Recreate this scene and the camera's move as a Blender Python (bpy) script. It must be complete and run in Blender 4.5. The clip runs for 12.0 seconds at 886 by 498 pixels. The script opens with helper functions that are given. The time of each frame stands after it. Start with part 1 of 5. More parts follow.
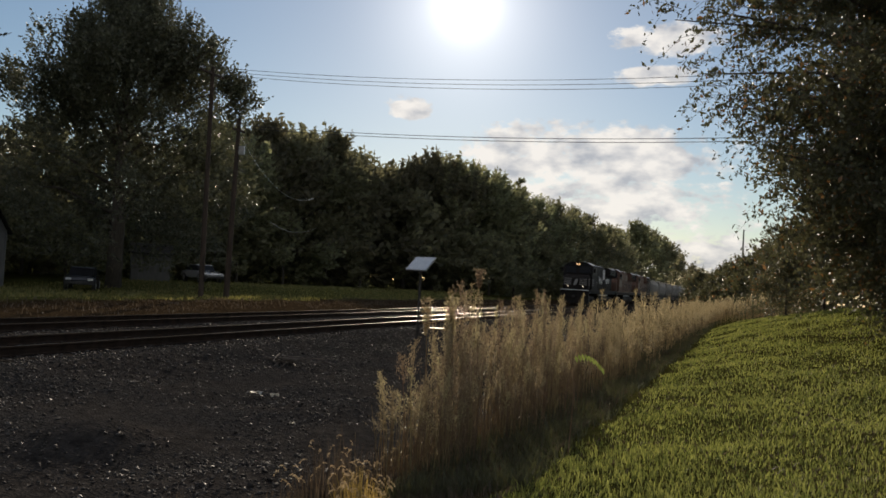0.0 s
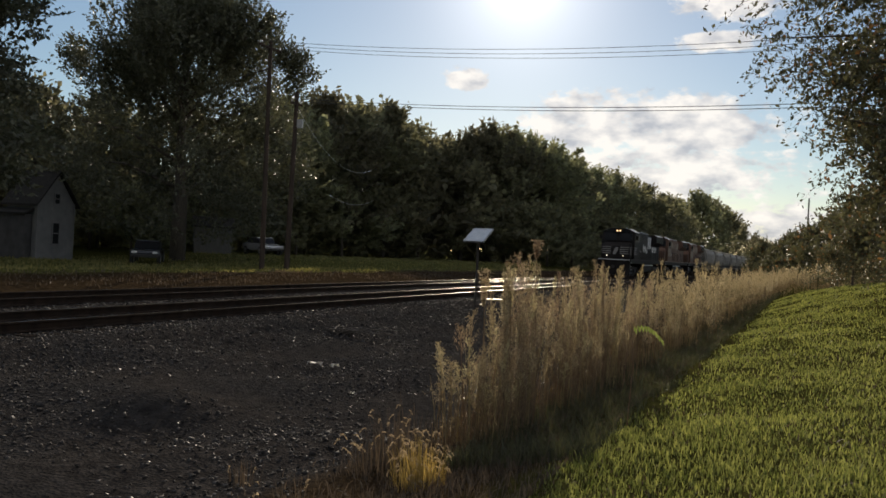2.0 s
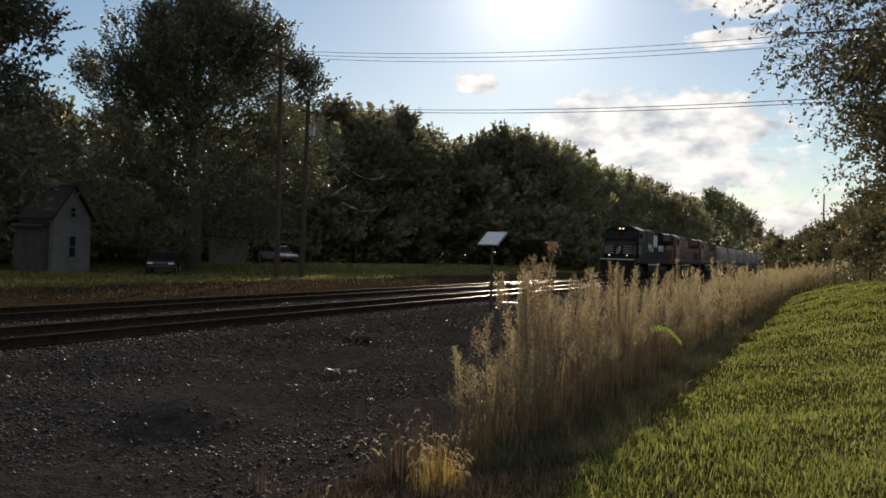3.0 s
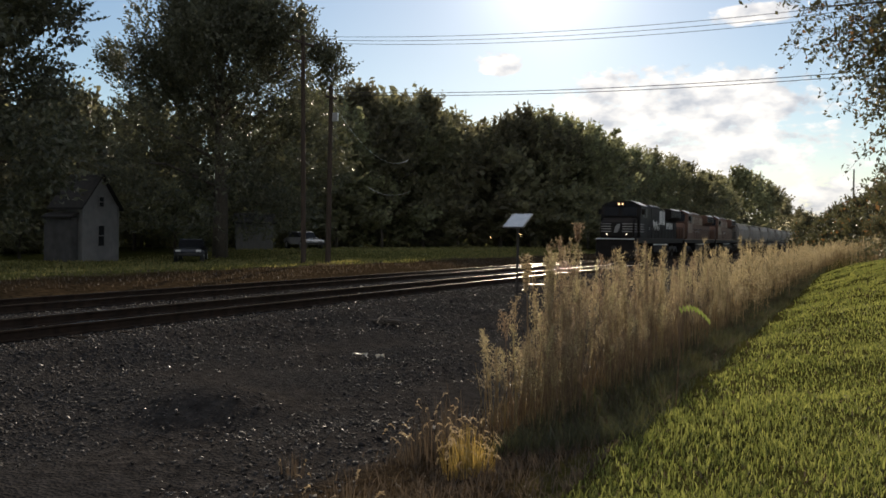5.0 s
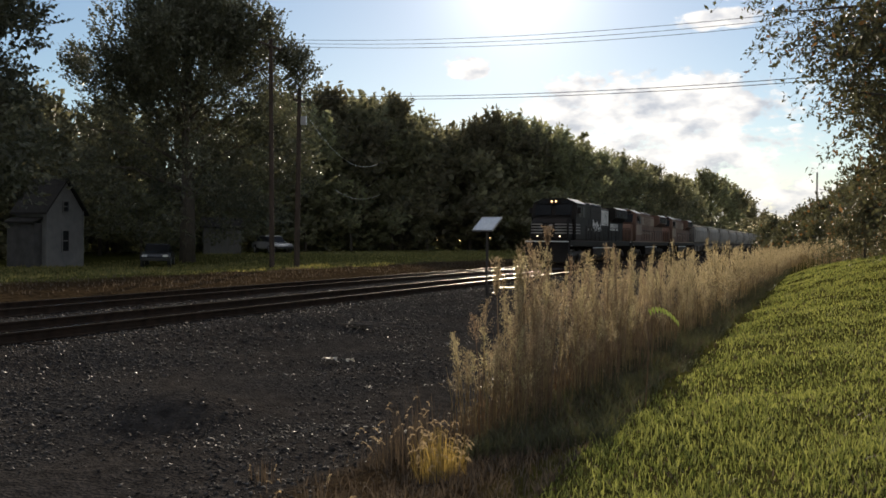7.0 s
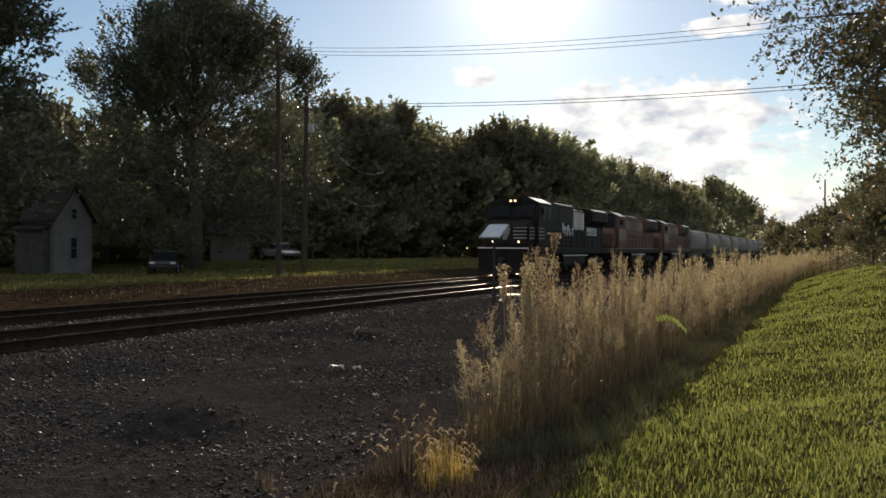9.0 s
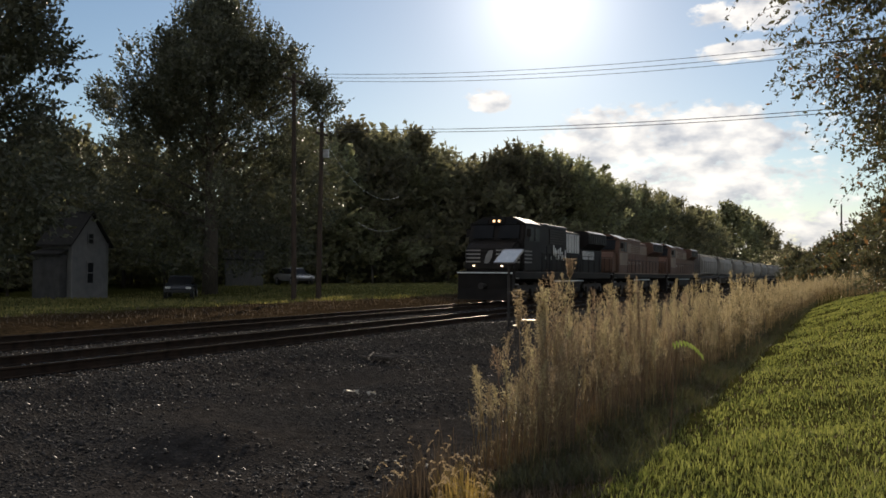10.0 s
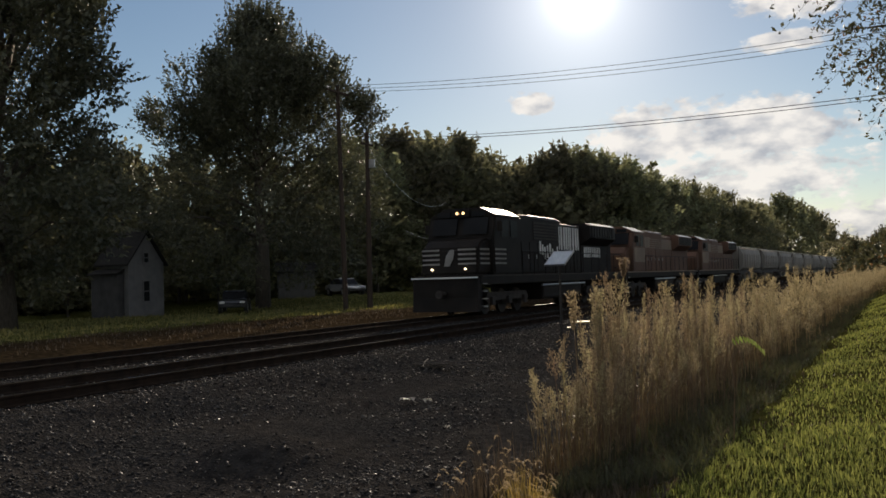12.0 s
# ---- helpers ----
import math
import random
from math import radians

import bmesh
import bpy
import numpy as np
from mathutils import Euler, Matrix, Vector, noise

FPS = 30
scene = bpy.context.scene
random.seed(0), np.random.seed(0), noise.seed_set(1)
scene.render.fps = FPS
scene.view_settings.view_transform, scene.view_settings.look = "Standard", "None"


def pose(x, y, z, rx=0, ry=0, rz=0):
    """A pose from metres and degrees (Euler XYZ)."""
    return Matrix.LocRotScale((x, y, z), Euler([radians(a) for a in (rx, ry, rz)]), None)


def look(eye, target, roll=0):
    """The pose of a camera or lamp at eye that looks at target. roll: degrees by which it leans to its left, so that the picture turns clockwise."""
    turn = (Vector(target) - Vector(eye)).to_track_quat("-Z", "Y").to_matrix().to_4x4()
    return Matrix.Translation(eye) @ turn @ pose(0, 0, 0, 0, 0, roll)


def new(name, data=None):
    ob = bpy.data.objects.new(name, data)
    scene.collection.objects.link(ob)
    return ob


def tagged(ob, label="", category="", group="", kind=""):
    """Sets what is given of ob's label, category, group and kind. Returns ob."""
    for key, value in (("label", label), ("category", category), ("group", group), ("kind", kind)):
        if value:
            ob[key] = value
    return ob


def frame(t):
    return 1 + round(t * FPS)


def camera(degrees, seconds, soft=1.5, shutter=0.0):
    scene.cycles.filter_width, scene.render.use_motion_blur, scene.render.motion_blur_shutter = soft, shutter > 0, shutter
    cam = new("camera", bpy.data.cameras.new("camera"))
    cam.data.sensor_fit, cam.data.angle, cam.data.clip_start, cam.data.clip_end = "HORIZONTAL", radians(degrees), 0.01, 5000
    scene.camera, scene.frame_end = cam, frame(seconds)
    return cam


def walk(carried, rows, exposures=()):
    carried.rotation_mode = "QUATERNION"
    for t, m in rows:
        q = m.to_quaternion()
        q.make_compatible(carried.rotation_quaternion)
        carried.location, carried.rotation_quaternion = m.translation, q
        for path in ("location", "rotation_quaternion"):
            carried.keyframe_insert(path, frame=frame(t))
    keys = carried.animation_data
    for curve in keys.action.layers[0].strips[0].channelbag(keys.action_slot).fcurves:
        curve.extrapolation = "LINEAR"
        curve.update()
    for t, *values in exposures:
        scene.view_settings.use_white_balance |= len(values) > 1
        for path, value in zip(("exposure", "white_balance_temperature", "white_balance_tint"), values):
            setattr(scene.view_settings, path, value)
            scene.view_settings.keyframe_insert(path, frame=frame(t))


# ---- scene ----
# Metres; +y runs away along the railway, z = 0 is the top of the rails.
cam = camera(51.6, 12.0, 1.65)
PATH = [
    (0, 0.010, 0.003, 1.521, 18.241, 2.062, -3.378),
    (0.5, 0.012, 0.006, 1.518, 17.548, 2.011, -3.068),
    (1, 0.013, 0.005, 1.518, 18.500, 1.485, -2.983),
    (1.5, 0.012, -0.009, 1.522, 20.199, 0.705, -3.457),
    (2, 0.015, -0.003, 1.520, 21.849, 0.074, -3.080),
    (2.5, 0.017, -0.011, 1.522, 22.251, 0.128, -2.265),
    (3, 0.019, -0.027, 1.520, 22.732, 0.309, -1.756),
    (5, 0.006, 0.002, 1.521, 24.326, -0.780, -0.791),
    (5.5, 0.000, 0.000, 1.520, 23.673, -0.712, 0.000),
    (6, -0.006, 0.010, 1.516, 22.949, -0.499, 0.054),
    (6.5, -0.010, 0.015, 1.517, 22.634, -0.047, -0.328),
    (7, -0.008, 0.010, 1.515, 22.400, -0.526, -0.561),
    (9, -0.009, 0.021, 1.517, 22.837, -0.083, -0.537),
    (9.5, -0.018, 0.024, 1.515, 22.963, 0.266, -0.738),
    (10, -0.018, 0.017, 1.520, 23.729, 1.468, -0.594),
    (10.5, -0.026, 0.014, 1.530, 25.347, 2.418, -0.674),
    (11, -0.040, 0.025, 1.524, 27.789, 3.049, 0.241),
    (11.5, -0.027, -0.027, 1.529, 26.247, 2.678, 0.973),
    (12, -0.049, 0.021, 1.518, 26.839, 1.848, 1.660),
]
EXPOSURES = [(0, 0.04, 6640, 12), (2.5, 0.25, 6640, 12), (5.5, 0.45, 6640, 12), (9.5, 0.46, 6640, 12), (10.5, 0.14, 6640, 12), (12, 0.05, 6640, 12)]
walk(cam, [(t, pose(x, y, z, 90 + p, r, w)) for t, x, y, z, w, p, r in PATH], EXPOSURES)

FAR_TRACK, NEAR_TRACK = -16.5, -12.55
SPEED, FRONT_0 = 5.016, 92.75

# ---- light ----
SUN_EL, SUN_LEFT = radians(17.1), radians(17.8)
SUN_DIR = Vector((-math.sin(SUN_LEFT) * math.cos(SUN_EL), math.cos(SUN_LEFT) * math.cos(SUN_EL), math.sin(SUN_EL)))


def link(tree, a, b):
    tree.links.new(a, b)


def node(tree, kind, **sets):
    n = tree.nodes.new(kind)
    for k, v in sets.items():
        n.inputs[k.replace("_", " ")].default_value = v
    return n


def maths(tree, op, a, b=None, c=None):
    n = tree.nodes.new("ShaderNodeMath")
    n.operation = op
    for i, v in enumerate((a, b, c)):
        if v is None:
            continue
        if isinstance(v, (int, float)):
            n.inputs[i].default_value = v
        else:
            tree.links.new(v, n.inputs[i])
    return n.outputs[0]


def make_world():
    world = bpy.data.worlds.new("sky")
    scene.world = world
    world.use_nodes = True
    t = world.node_tree
    t.nodes.clear()
    sky = t.nodes.new("ShaderNodeTexSky")
    sky.sky_type, sky.sun_disc = "NISHITA", False
    sky.sun_elevation, sky.sun_rotation = SUN_EL, -SUN_LEFT
    sky.air_density, sky.dust_density, sky.ozone_density = 1.0, 0.12, 3.0
    co = t.nodes.new("ShaderNodeTexCoord")
    way = co.outputs["Generated"]
    # the bright air round the sun
    dot = t.nodes.new("ShaderNodeVectorMath")
    dot.operation = "DOT_PRODUCT"
    link(t, way, dot.inputs[0])
    dot.inputs[1].default_value = SUN_DIR
    d = maths(t, "MAXIMUM", dot.outputs["Value"], 0.0)
    core = maths(t, "MULTIPLY", maths(t, "POWER", d, 2600.0), 9.0)
    halo = maths(t, "MULTIPLY", maths(t, "POWER", d, 320.0), 5.0)
    wide = maths(t, "MULTIPLY", maths(t, "POWER", d, 40.0), 0.6)
    glow = maths(t, "ADD", maths(t, "ADD", core, halo), wide)
    glow_rgb = t.nodes.new("ShaderNodeMix")
    glow_rgb.data_type, glow_rgb.blend_type = "RGBA", "MULTIPLY"
    glow_rgb.inputs[0].default_value = 1.0
    glow_rgb.inputs[6].default_value = (1.0, 0.97, 0.9, 1)
    link(t, glow, glow_rgb.inputs[7])
    add = t.nodes.new("ShaderNodeMix")
    add.data_type, add.blend_type = "RGBA", "ADD"
    add.inputs[0].default_value = 1.0
    clear = t.nodes.new("ShaderNodeMix")
    clear.data_type, clear.blend_type = "RGBA", "MULTIPLY"
    clear.inputs[0].default_value, clear.inputs[7].default_value = 1.0, (0.92, 0.87, 0.82, 1)
    link(t, sky.outputs[0], clear.inputs[6])
    link(t, clear.outputs[2], add.inputs[6])
    link(t, glow_rgb.outputs[2], add.inputs[7])
    # clouds: banks at their bearings (left of +y) and heights, frayed by noise
    sep = t.nodes.new("ShaderNodeSeparateXYZ")
    link(t, way, sep.inputs[0])
    az = maths(t, "MULTIPLY", maths(t, "ARCTAN2", maths(t, "MULTIPLY", sep.outputs[0], -1.0), sep.outputs[1]), 57.2958)
    el = maths(t, "MULTIPLY", maths(t, "ARCSINE", sep.outputs[2]), 57.2958)
    flat = t.nodes.new("ShaderNodeCombineXYZ")
    link(t, maths(t, "MULTIPLY", az, 0.55), flat.inputs[0])
    link(t, el, flat.inputs[1])
    n1 = node(t, "ShaderNodeTexNoise", Scale=0.42, Detail=7.0, Roughness=0.62)
    link(t, flat.outputs[0], n1.inputs["Vector"])
    mask = None
    for a, e, ra, re, gain in CLOUDS:
        qa = maths(t, "POWER", maths(t, "ABSOLUTE", maths(t, "DIVIDE", maths(t, "SUBTRACT", az, a), ra)), 2.0)
        qe = maths(t, "POWER", maths(t, "ABSOLUTE", maths(t, "DIVIDE", maths(t, "SUBTRACT", el, e), re)), 2.0)
        m = maths(t, "MULTIPLY", maths(t, "MAXIMUM", maths(t, "SUBTRACT", 1.0, maths(t, "ADD", qa, qe)), 0.0), gain)
        mask = m if mask is None else maths(t, "MAXIMUM", mask, m)
    # unseen broken cloud, added outside the view as fill for shaded sides
    ahead = t.nodes.new("ShaderNodeVectorMath")
    ahead.operation = "DOT_PRODUCT"
    link(t, way, ahead.inputs[0])
    ahead.inputs[1].default_value = (-0.36, 0.92, 0.12)
    rest = t.nodes.new("ShaderNodeMapRange")
    rest.interpolation_type = "SMOOTHSTEP"
    rest.inputs[1].default_value, rest.inputs[2].default_value, rest.inputs[4].default_value = 0.80, 0.45, 0.58
    link(t, ahead.outputs["Value"], rest.inputs[0])
    mask = maths(t, "MAXIMUM", mask, rest.outputs[0])
    body = maths(t, "ADD", mask, maths(t, "MULTIPLY", maths(t, "SUBTRACT", n1.outputs["Fac"], 0.5), 2.5))
    n3 = node(t, "ShaderNodeTexNoise", Scale=1.5, Detail=6.0, Roughness=0.6)
    link(t, flat.outputs[0], n3.inputs["Vector"])
    body = maths(t, "ADD", body, maths(t, "MULTIPLY", maths(t, "SUBTRACT", n3.outputs["Fac"], 0.5), 1.7))
    step = t.nodes.new("ShaderNodeMapRange")
    step.interpolation_type = "SMOOTHSTEP"
    step.inputs[1].default_value, step.inputs[2].default_value = 0.36, 0.86
    link(t, maths(t, "MULTIPLY", body, maths(t, "GREATER_THAN", mask, 0.02)), step.inputs[0])
    n2 = node(t, "ShaderNodeTexNoise", Scale=0.8, Detail=5.0)
    link(t, flat.outputs[0], n2.inputs["Vector"])
    shade = t.nodes.new("ShaderNodeValToRGB")
    shade.color_ramp.elements[0].position, shade.color_ramp.elements[0].color = 0.34, (4.9, 5.2, 5.7, 1)
    shade.color_ramp.elements[1].position, shade.color_ramp.elements[1].color = 0.6, (10.2, 9.9, 9.3, 1)
    link(t, n2.outputs["Fac"], shade.inputs[0])
    mix = t.nodes.new("ShaderNodeMix")
    mix.data_type = "RGBA"
    link(t, maths(t, "MULTIPLY", step.outputs[0], 0.92), mix.inputs[0])
    link(t, add.outputs[2], mix.inputs[6])
    link(t, shade.outputs[0], mix.inputs[7])
    bg = node(t, "ShaderNodeBackground", Strength=SKY)
    link(t, mix.outputs[2], bg.inputs[0])
    out = t.nodes.new("ShaderNodeOutputWorld")
    link(t, bg.outputs[0], out.inputs[0])


# bearing left of +y, elevation, half widths (degrees), density
CLOUDS = [(9.5, 5.2, 12.5, 3.4, 1.0), (9.5, 8.3, 10.5, 2.5, 1.3), (21.0, 10.7, 1.9, 1.0, 1.45), (4.0, 2.4, 12.0, 2.0, 0.95), (5.3, 15.3, 4.2, 1.4, 1.25), (6.0, 13.2, 2.9, 0.85, 1.3)]
SKY = 0.088
make_world()
sun_data = bpy.data.lights.new("sun", "SUN")
sun_data.energy, sun_data.angle, sun_data.color = 4.0, radians(0.53), (1.0, 0.87, 0.68)
sun = new("sun", sun_data)
sun.matrix_world = look(SUN_DIR * 400, (0, 0, 0))


# ---- materials ----
def ramp(t, fac, low, high, a=0.3, b=0.7):
    r = t.nodes.new("ShaderNodeValToRGB")
    r.color_ramp.elements[0].position, r.color_ramp.elements[0].color = a, (*low, 1)
    r.color_ramp.elements[1].position, r.color_ramp.elements[1].color = b, (*high, 1)
    link(t, fac, r.inputs[0])
    return r.outputs[0]


def mixed(t, fac, a, b):
    m = t.nodes.new("ShaderNodeMix")
    m.data_type = "RGBA"
    for v, s in ((fac, m.inputs[0]), (a, m.inputs[6]), (b, m.inputs[7])):
        if isinstance(v, tuple):
            s.default_value = (*v, 1)
        elif isinstance(v, (int, float)):
            s.default_value = v
        else:
            link(t, v, s)
    return m.outputs[2]


def surface(name, low, high, rough=0.7, metal=0.0, scale=3.0, fine=40.0, bump=0.2, grime=0.35, dirt=(0.05, 0.045, 0.04), stretch=(1, 1, 1), spec=0.5):
    """A worn surface: two colours at a coarse scale, grime over them, fine relief."""
    m = bpy.data.materials.new(name)
    m.use_nodes = True
    t = m.node_tree
    p = t.nodes["Principled BSDF"]
    co = t.nodes.new("ShaderNodeTexCoord")
    mp = t.nodes.new("ShaderNodeMapping")
    mp.inputs["Scale"].default_value = stretch
    link(t, co.outputs["Object"], mp.inputs[0])
    a = node(t, "ShaderNodeTexNoise", Scale=scale, Detail=5.0)
    b = node(t, "ShaderNodeTexNoise", Scale=fine, Detail=4.0)
    g = node(t, "ShaderNodeTexNoise", Scale=scale * 0.37, Detail=8.0, Roughness=0.7)
    for n in (a, b, g):
        link(t, mp.outputs[0], n.inputs["Vector"])
    col = ramp(t, a.outputs["Fac"], low, high)
    if grime:
        gr = t.nodes.new("ShaderNodeMapRange")
        gr.inputs[1].default_value, gr.inputs[2].default_value, gr.inputs[4].default_value = 0.45, 0.75, grime
        link(t, g.outputs["Fac"], gr.inputs[0])
        col = mixed(t, gr.outputs[0], col, dirt)
    link(t, col, p.inputs["Base Color"])
    p.inputs["Metallic"].default_value = metal
    p.inputs["Specular IOR Level"].default_value = spec
    rr = t.nodes.new("ShaderNodeMapRange")
    rr.inputs[3].default_value, rr.inputs[4].default_value = max(rough - 0.12, 0.03), min(rough + 0.12, 1)
    link(t, b.outputs["Fac"], rr.inputs[0])
    link(t, rr.outputs[0], p.inputs["Roughness"])
    if bump:
        bp = node(t, "ShaderNodeBump", Strength=bump, Distance=0.02)
        link(t, b.outputs["Fac"], bp.inputs["Height"])
        link(t, bp.outputs[0], p.inputs["Normal"])
    return m


def leafy(name, low, high, through_light=0.5, gloss=0.35, random_object=False, warm=None):
    """Leaves: colour varies leaf by leaf, and light shines through them."""
    m = bpy.data.materials.new(name)
    m.use_nodes = True
    t = m.node_tree
    p = t.nodes["Principled BSDF"]
    geo = t.nodes.new("ShaderNodeNewGeometry")
    co = t.nodes.new("ShaderNodeTexCoord")
    n = node(t, "ShaderNodeTexNoise", Scale=0.45, Detail=3.0)
    link(t, co.outputs["Object"], n.inputs["Vector"])
    fac = maths(t, "ADD", maths(t, "MULTIPLY", geo.outputs["Random Per Island"], 0.6), maths(t, "MULTIPLY", n.outputs["Fac"], 0.4))
    col = ramp(t, fac, low, high, 0.2, 0.8)
    if warm:
        turned = maths(t, "GREATER_THAN", geo.outputs["Random Per Island"], 0.93)
        col = mixed(t, turned, col, warm)
    if random_object:
        info = t.nodes.new("ShaderNodeObjectInfo")
        hsv = t.nodes.new("ShaderNodeHueSaturation")
        link(t, maths(t, "ADD", 0.488, maths(t, "MULTIPLY", info.outputs["Random"], 0.045)), hsv.inputs["Hue"])
        link(t, maths(t, "ADD", 0.75, maths(t, "MULTIPLY", info.outputs["Random"], 0.6)), hsv.inputs["Value"])
        link(t, col, hsv.inputs["Color"])
        col = hsv.outputs[0]
    link(t, col, p.inputs["Base Color"])
    p.inputs["Roughness"].default_value = gloss
    tr = t.nodes.new("ShaderNodeBsdfTranslucent")
    bright = t.nodes.new("ShaderNodeHueSaturation")
    bright.inputs["Saturation"].default_value, bright.inputs["Value"].default_value = 1.08, 1.85
    link(t, col, bright.inputs["Color"])
    link(t, bright.outputs[0], tr.inputs[0])
    mx = t.nodes.new("ShaderNodeMixShader")
    mx.inputs[0].default_value = through_light
    link(t, p.outputs[0], mx.inputs[1])
    link(t, tr.outputs[0], mx.inputs[2])
    link(t, mx.outputs[0], t.nodes["Material Output"].inputs[0])
    return m


def glowing(name, color, strength):
    m = bpy.data.materials.new(name)
    m.use_nodes = True
    p = m.node_tree.nodes["Principled BSDF"]
    p.inputs["Base Color"].default_value = (0.8, 0.75, 0.6, 1)
    p.inputs["Emission Color"].default_value = (*color, 1)
    p.inputs["Emission Strength"].default_value = strength
    return m


def ground_material():
    """Soil, gravel and turf by the distance from the track."""
    m = bpy.data.materials.new("ground_soil")
    m.use_nodes = True
    t = m.node_tree
    p = t.nodes["Principled BSDF"]
    co = t.nodes.new("ShaderNodeTexCoord")
    sep = t.nodes.new("ShaderNodeSeparateXYZ")
    link(t, co.outputs["Object"], sep.inputs[0])
    big = node(t, "ShaderNodeTexNoise", Scale=0.55, Detail=5.0)
    mid = node(t, "ShaderNodeTexNoise", Scale=6.0, Detail=6.0)
    fine = node(t, "ShaderNodeTexVoronoi", Scale=24.0)
    for n in (big, mid, fine):
        link(t, co.outputs["Object"], n.inputs["Vector"])
    x = maths(t, "ADD", sep.outputs[0], maths(t, "MULTIPLY", maths(t, "SUBTRACT", big.outputs["Fac"], 0.5), 1.6))

    def band(a, b):
        r = t.nodes.new("ShaderNodeMapRange")
        r.interpolation_type = "SMOOTHSTEP"
        r.inputs[1].default_value, r.inputs[2].default_value = a, b
        link(t, x, r.inputs[0])
        return r.outputs[0]
    turf = ramp(t, mid.outputs["Fac"], (0.036, 0.036, 0.011), (0.07, 0.066, 0.02))
    straw = ramp(t, mid.outputs["Fac"], (0.05, 0.055, 0.016), (0.12, 0.115, 0.038))
    cinder = ramp(t, mid.outputs["Fac"], (0.0195, 0.0178, 0.0168), (0.05, 0.0455, 0.0425))
    stone = ramp(t, fine.outputs["Color"], (0.016, 0.0155, 0.0152), (0.048, 0.0455, 0.0445), 0.1, 0.9)
    gravel = mixed(t, ramp(t, big.outputs["Fac"], (0, 0, 0), (1, 1, 1), 0.4, 0.6), cinder, stone)
    litter = ramp(t, mid.outputs["Fac"], (0.02, 0.014, 0.009), (0.06, 0.042, 0.024))
    c = mixed(t, band(-27.0, -25.4), straw, litter)
    c = mixed(t, band(-21.0, -19.6), c, gravel)
    c = mixed(t, band(-4.5, -3.5), c, litter)
    c = mixed(t, band(-2.3, -1.7), c, turf)
    link(t, c, p.inputs["Base Color"])
    p.inputs["Roughness"].default_value = 0.9
    p.inputs["Specular IOR Level"].default_value = 0.0
    bp = node(t, "ShaderNodeBump", Strength=0.9, Distance=0.04)
    link(t, maths(t, "ADD", fine.outputs["Distance"], mid.outputs["Fac"]), bp.inputs["Height"])
    link(t, bp.outputs[0], p.inputs["Normal"])
    return m


def stone_material():
    m = bpy.data.materials.new("ballast_stone")
    m.use_nodes = True
    t = m.node_tree
    p = t.nodes["Principled BSDF"]
    geo = t.nodes.new("ShaderNodeNewGeometry")
    link(t, ramp(t, geo.outputs["Random Per Island"], (0.016, 0.0152, 0.0148), (0.085, 0.08, 0.077), 0.0, 1.0), p.inputs["Base Color"])
    rr = t.nodes.new("ShaderNodeMapRange")
    p.inputs["Specular IOR Level"].default_value = 0.14
    rr.inputs[3].default_value, rr.inputs[4].default_value = 0.9, 0.46
    link(t, maths(t, "POWER", geo.outputs["Random Per Island"], 5.0), rr.inputs[0])
    link(t, rr.outputs[0], p.inputs["Roughness"])
    return m


M_GROUND = ground_material()
M_STONE = stone_material()
M_RAIL = surface("rail_steel", (0.24, 0.2, 0.16), (0.34, 0.285, 0.225), 0.22, 1.0, 2.0, 60, 0.05, 0.25, (0.12, 0.08, 0.05))
M_RUST = surface("rusty_rail_side", (0.02, 0.0145, 0.0115), (0.04, 0.027, 0.02), 0.95, 0.0, 4.0, 60, 0.2, spec=0.05)
M_TIE = surface("creosoted_tie", (0.013, 0.011, 0.0095), (0.034, 0.029, 0.025), 0.95, 0, 6.0, 50, 0.5, stretch=(0.4, 3, 3), spec=0.0)
M_BARK = surface("bark", (0.05, 0.04, 0.032), (0.12, 0.10, 0.08), 0.9, 0, 5.0, 30, 0.7, stretch=(3, 3, 0.6))
M_POLE = surface("weathered_pole_wood", (0.035, 0.025, 0.019), (0.075, 0.054, 0.042), 0.9, 0, 3.0, 40, 0.5, stretch=(3, 3, 0.3), spec=0.2)
M_WIRE = surface("cable_black", (0.03, 0.03, 0.03), (0.05, 0.05, 0.05), 0.45, 0, 2, 10, 0, 0)
M_BRIGHT_WIRE = surface("bare_aluminium_cable", (0.5, 0.5, 0.5), (0.65, 0.65, 0.65), 0.3, 1.0, 2, 10, 0, 0.1)
M_LEAF = leafy("tree_leaf", (0.05, 0.054, 0.032), (0.105, 0.106, 0.062), 0.25, 0.5)
M_WOODS = leafy("woods_leaf", (0.09, 0.088, 0.054), (0.165, 0.155, 0.09), 0.55, 0.6, True)
M_NEARLEAF = leafy("near_leaf", (0.05, 0.052, 0.026), (0.115, 0.11, 0.055), 0.26, 0.55, False, (0.2, 0.11, 0.045))
M_GRASS = leafy("lawn_blade", (0.045, 0.058, 0.014), (0.205, 0.212, 0.066), 0.5, 0.6)
# dark blades: the shade under the weeds is put into this colour
M_SHADEGRASS = leafy("shaded_grass_blade", (0.03, 0.034, 0.015), (0.07, 0.07, 0.03), 0.3, 0.65)
M_DEAD = leafy("dead_grass_blade", (0.034, 0.026, 0.018), (0.10, 0.073, 0.048), 0.25, 0.7)
M_STRAW = leafy("dry_grass_blade", (0.085, 0.088, 0.028), (0.19, 0.165, 0.06), 0.45, 0.65)
M_WEED = leafy("weed_stem_leaf", (0.055, 0.037, 0.022), (0.30, 0.21, 0.125), 0.36, 0.6, True)
M_PLUME = leafy("weed_plume", (0.15, 0.112, 0.072), (0.36, 0.28, 0.18), 0.46, 0.7, True)
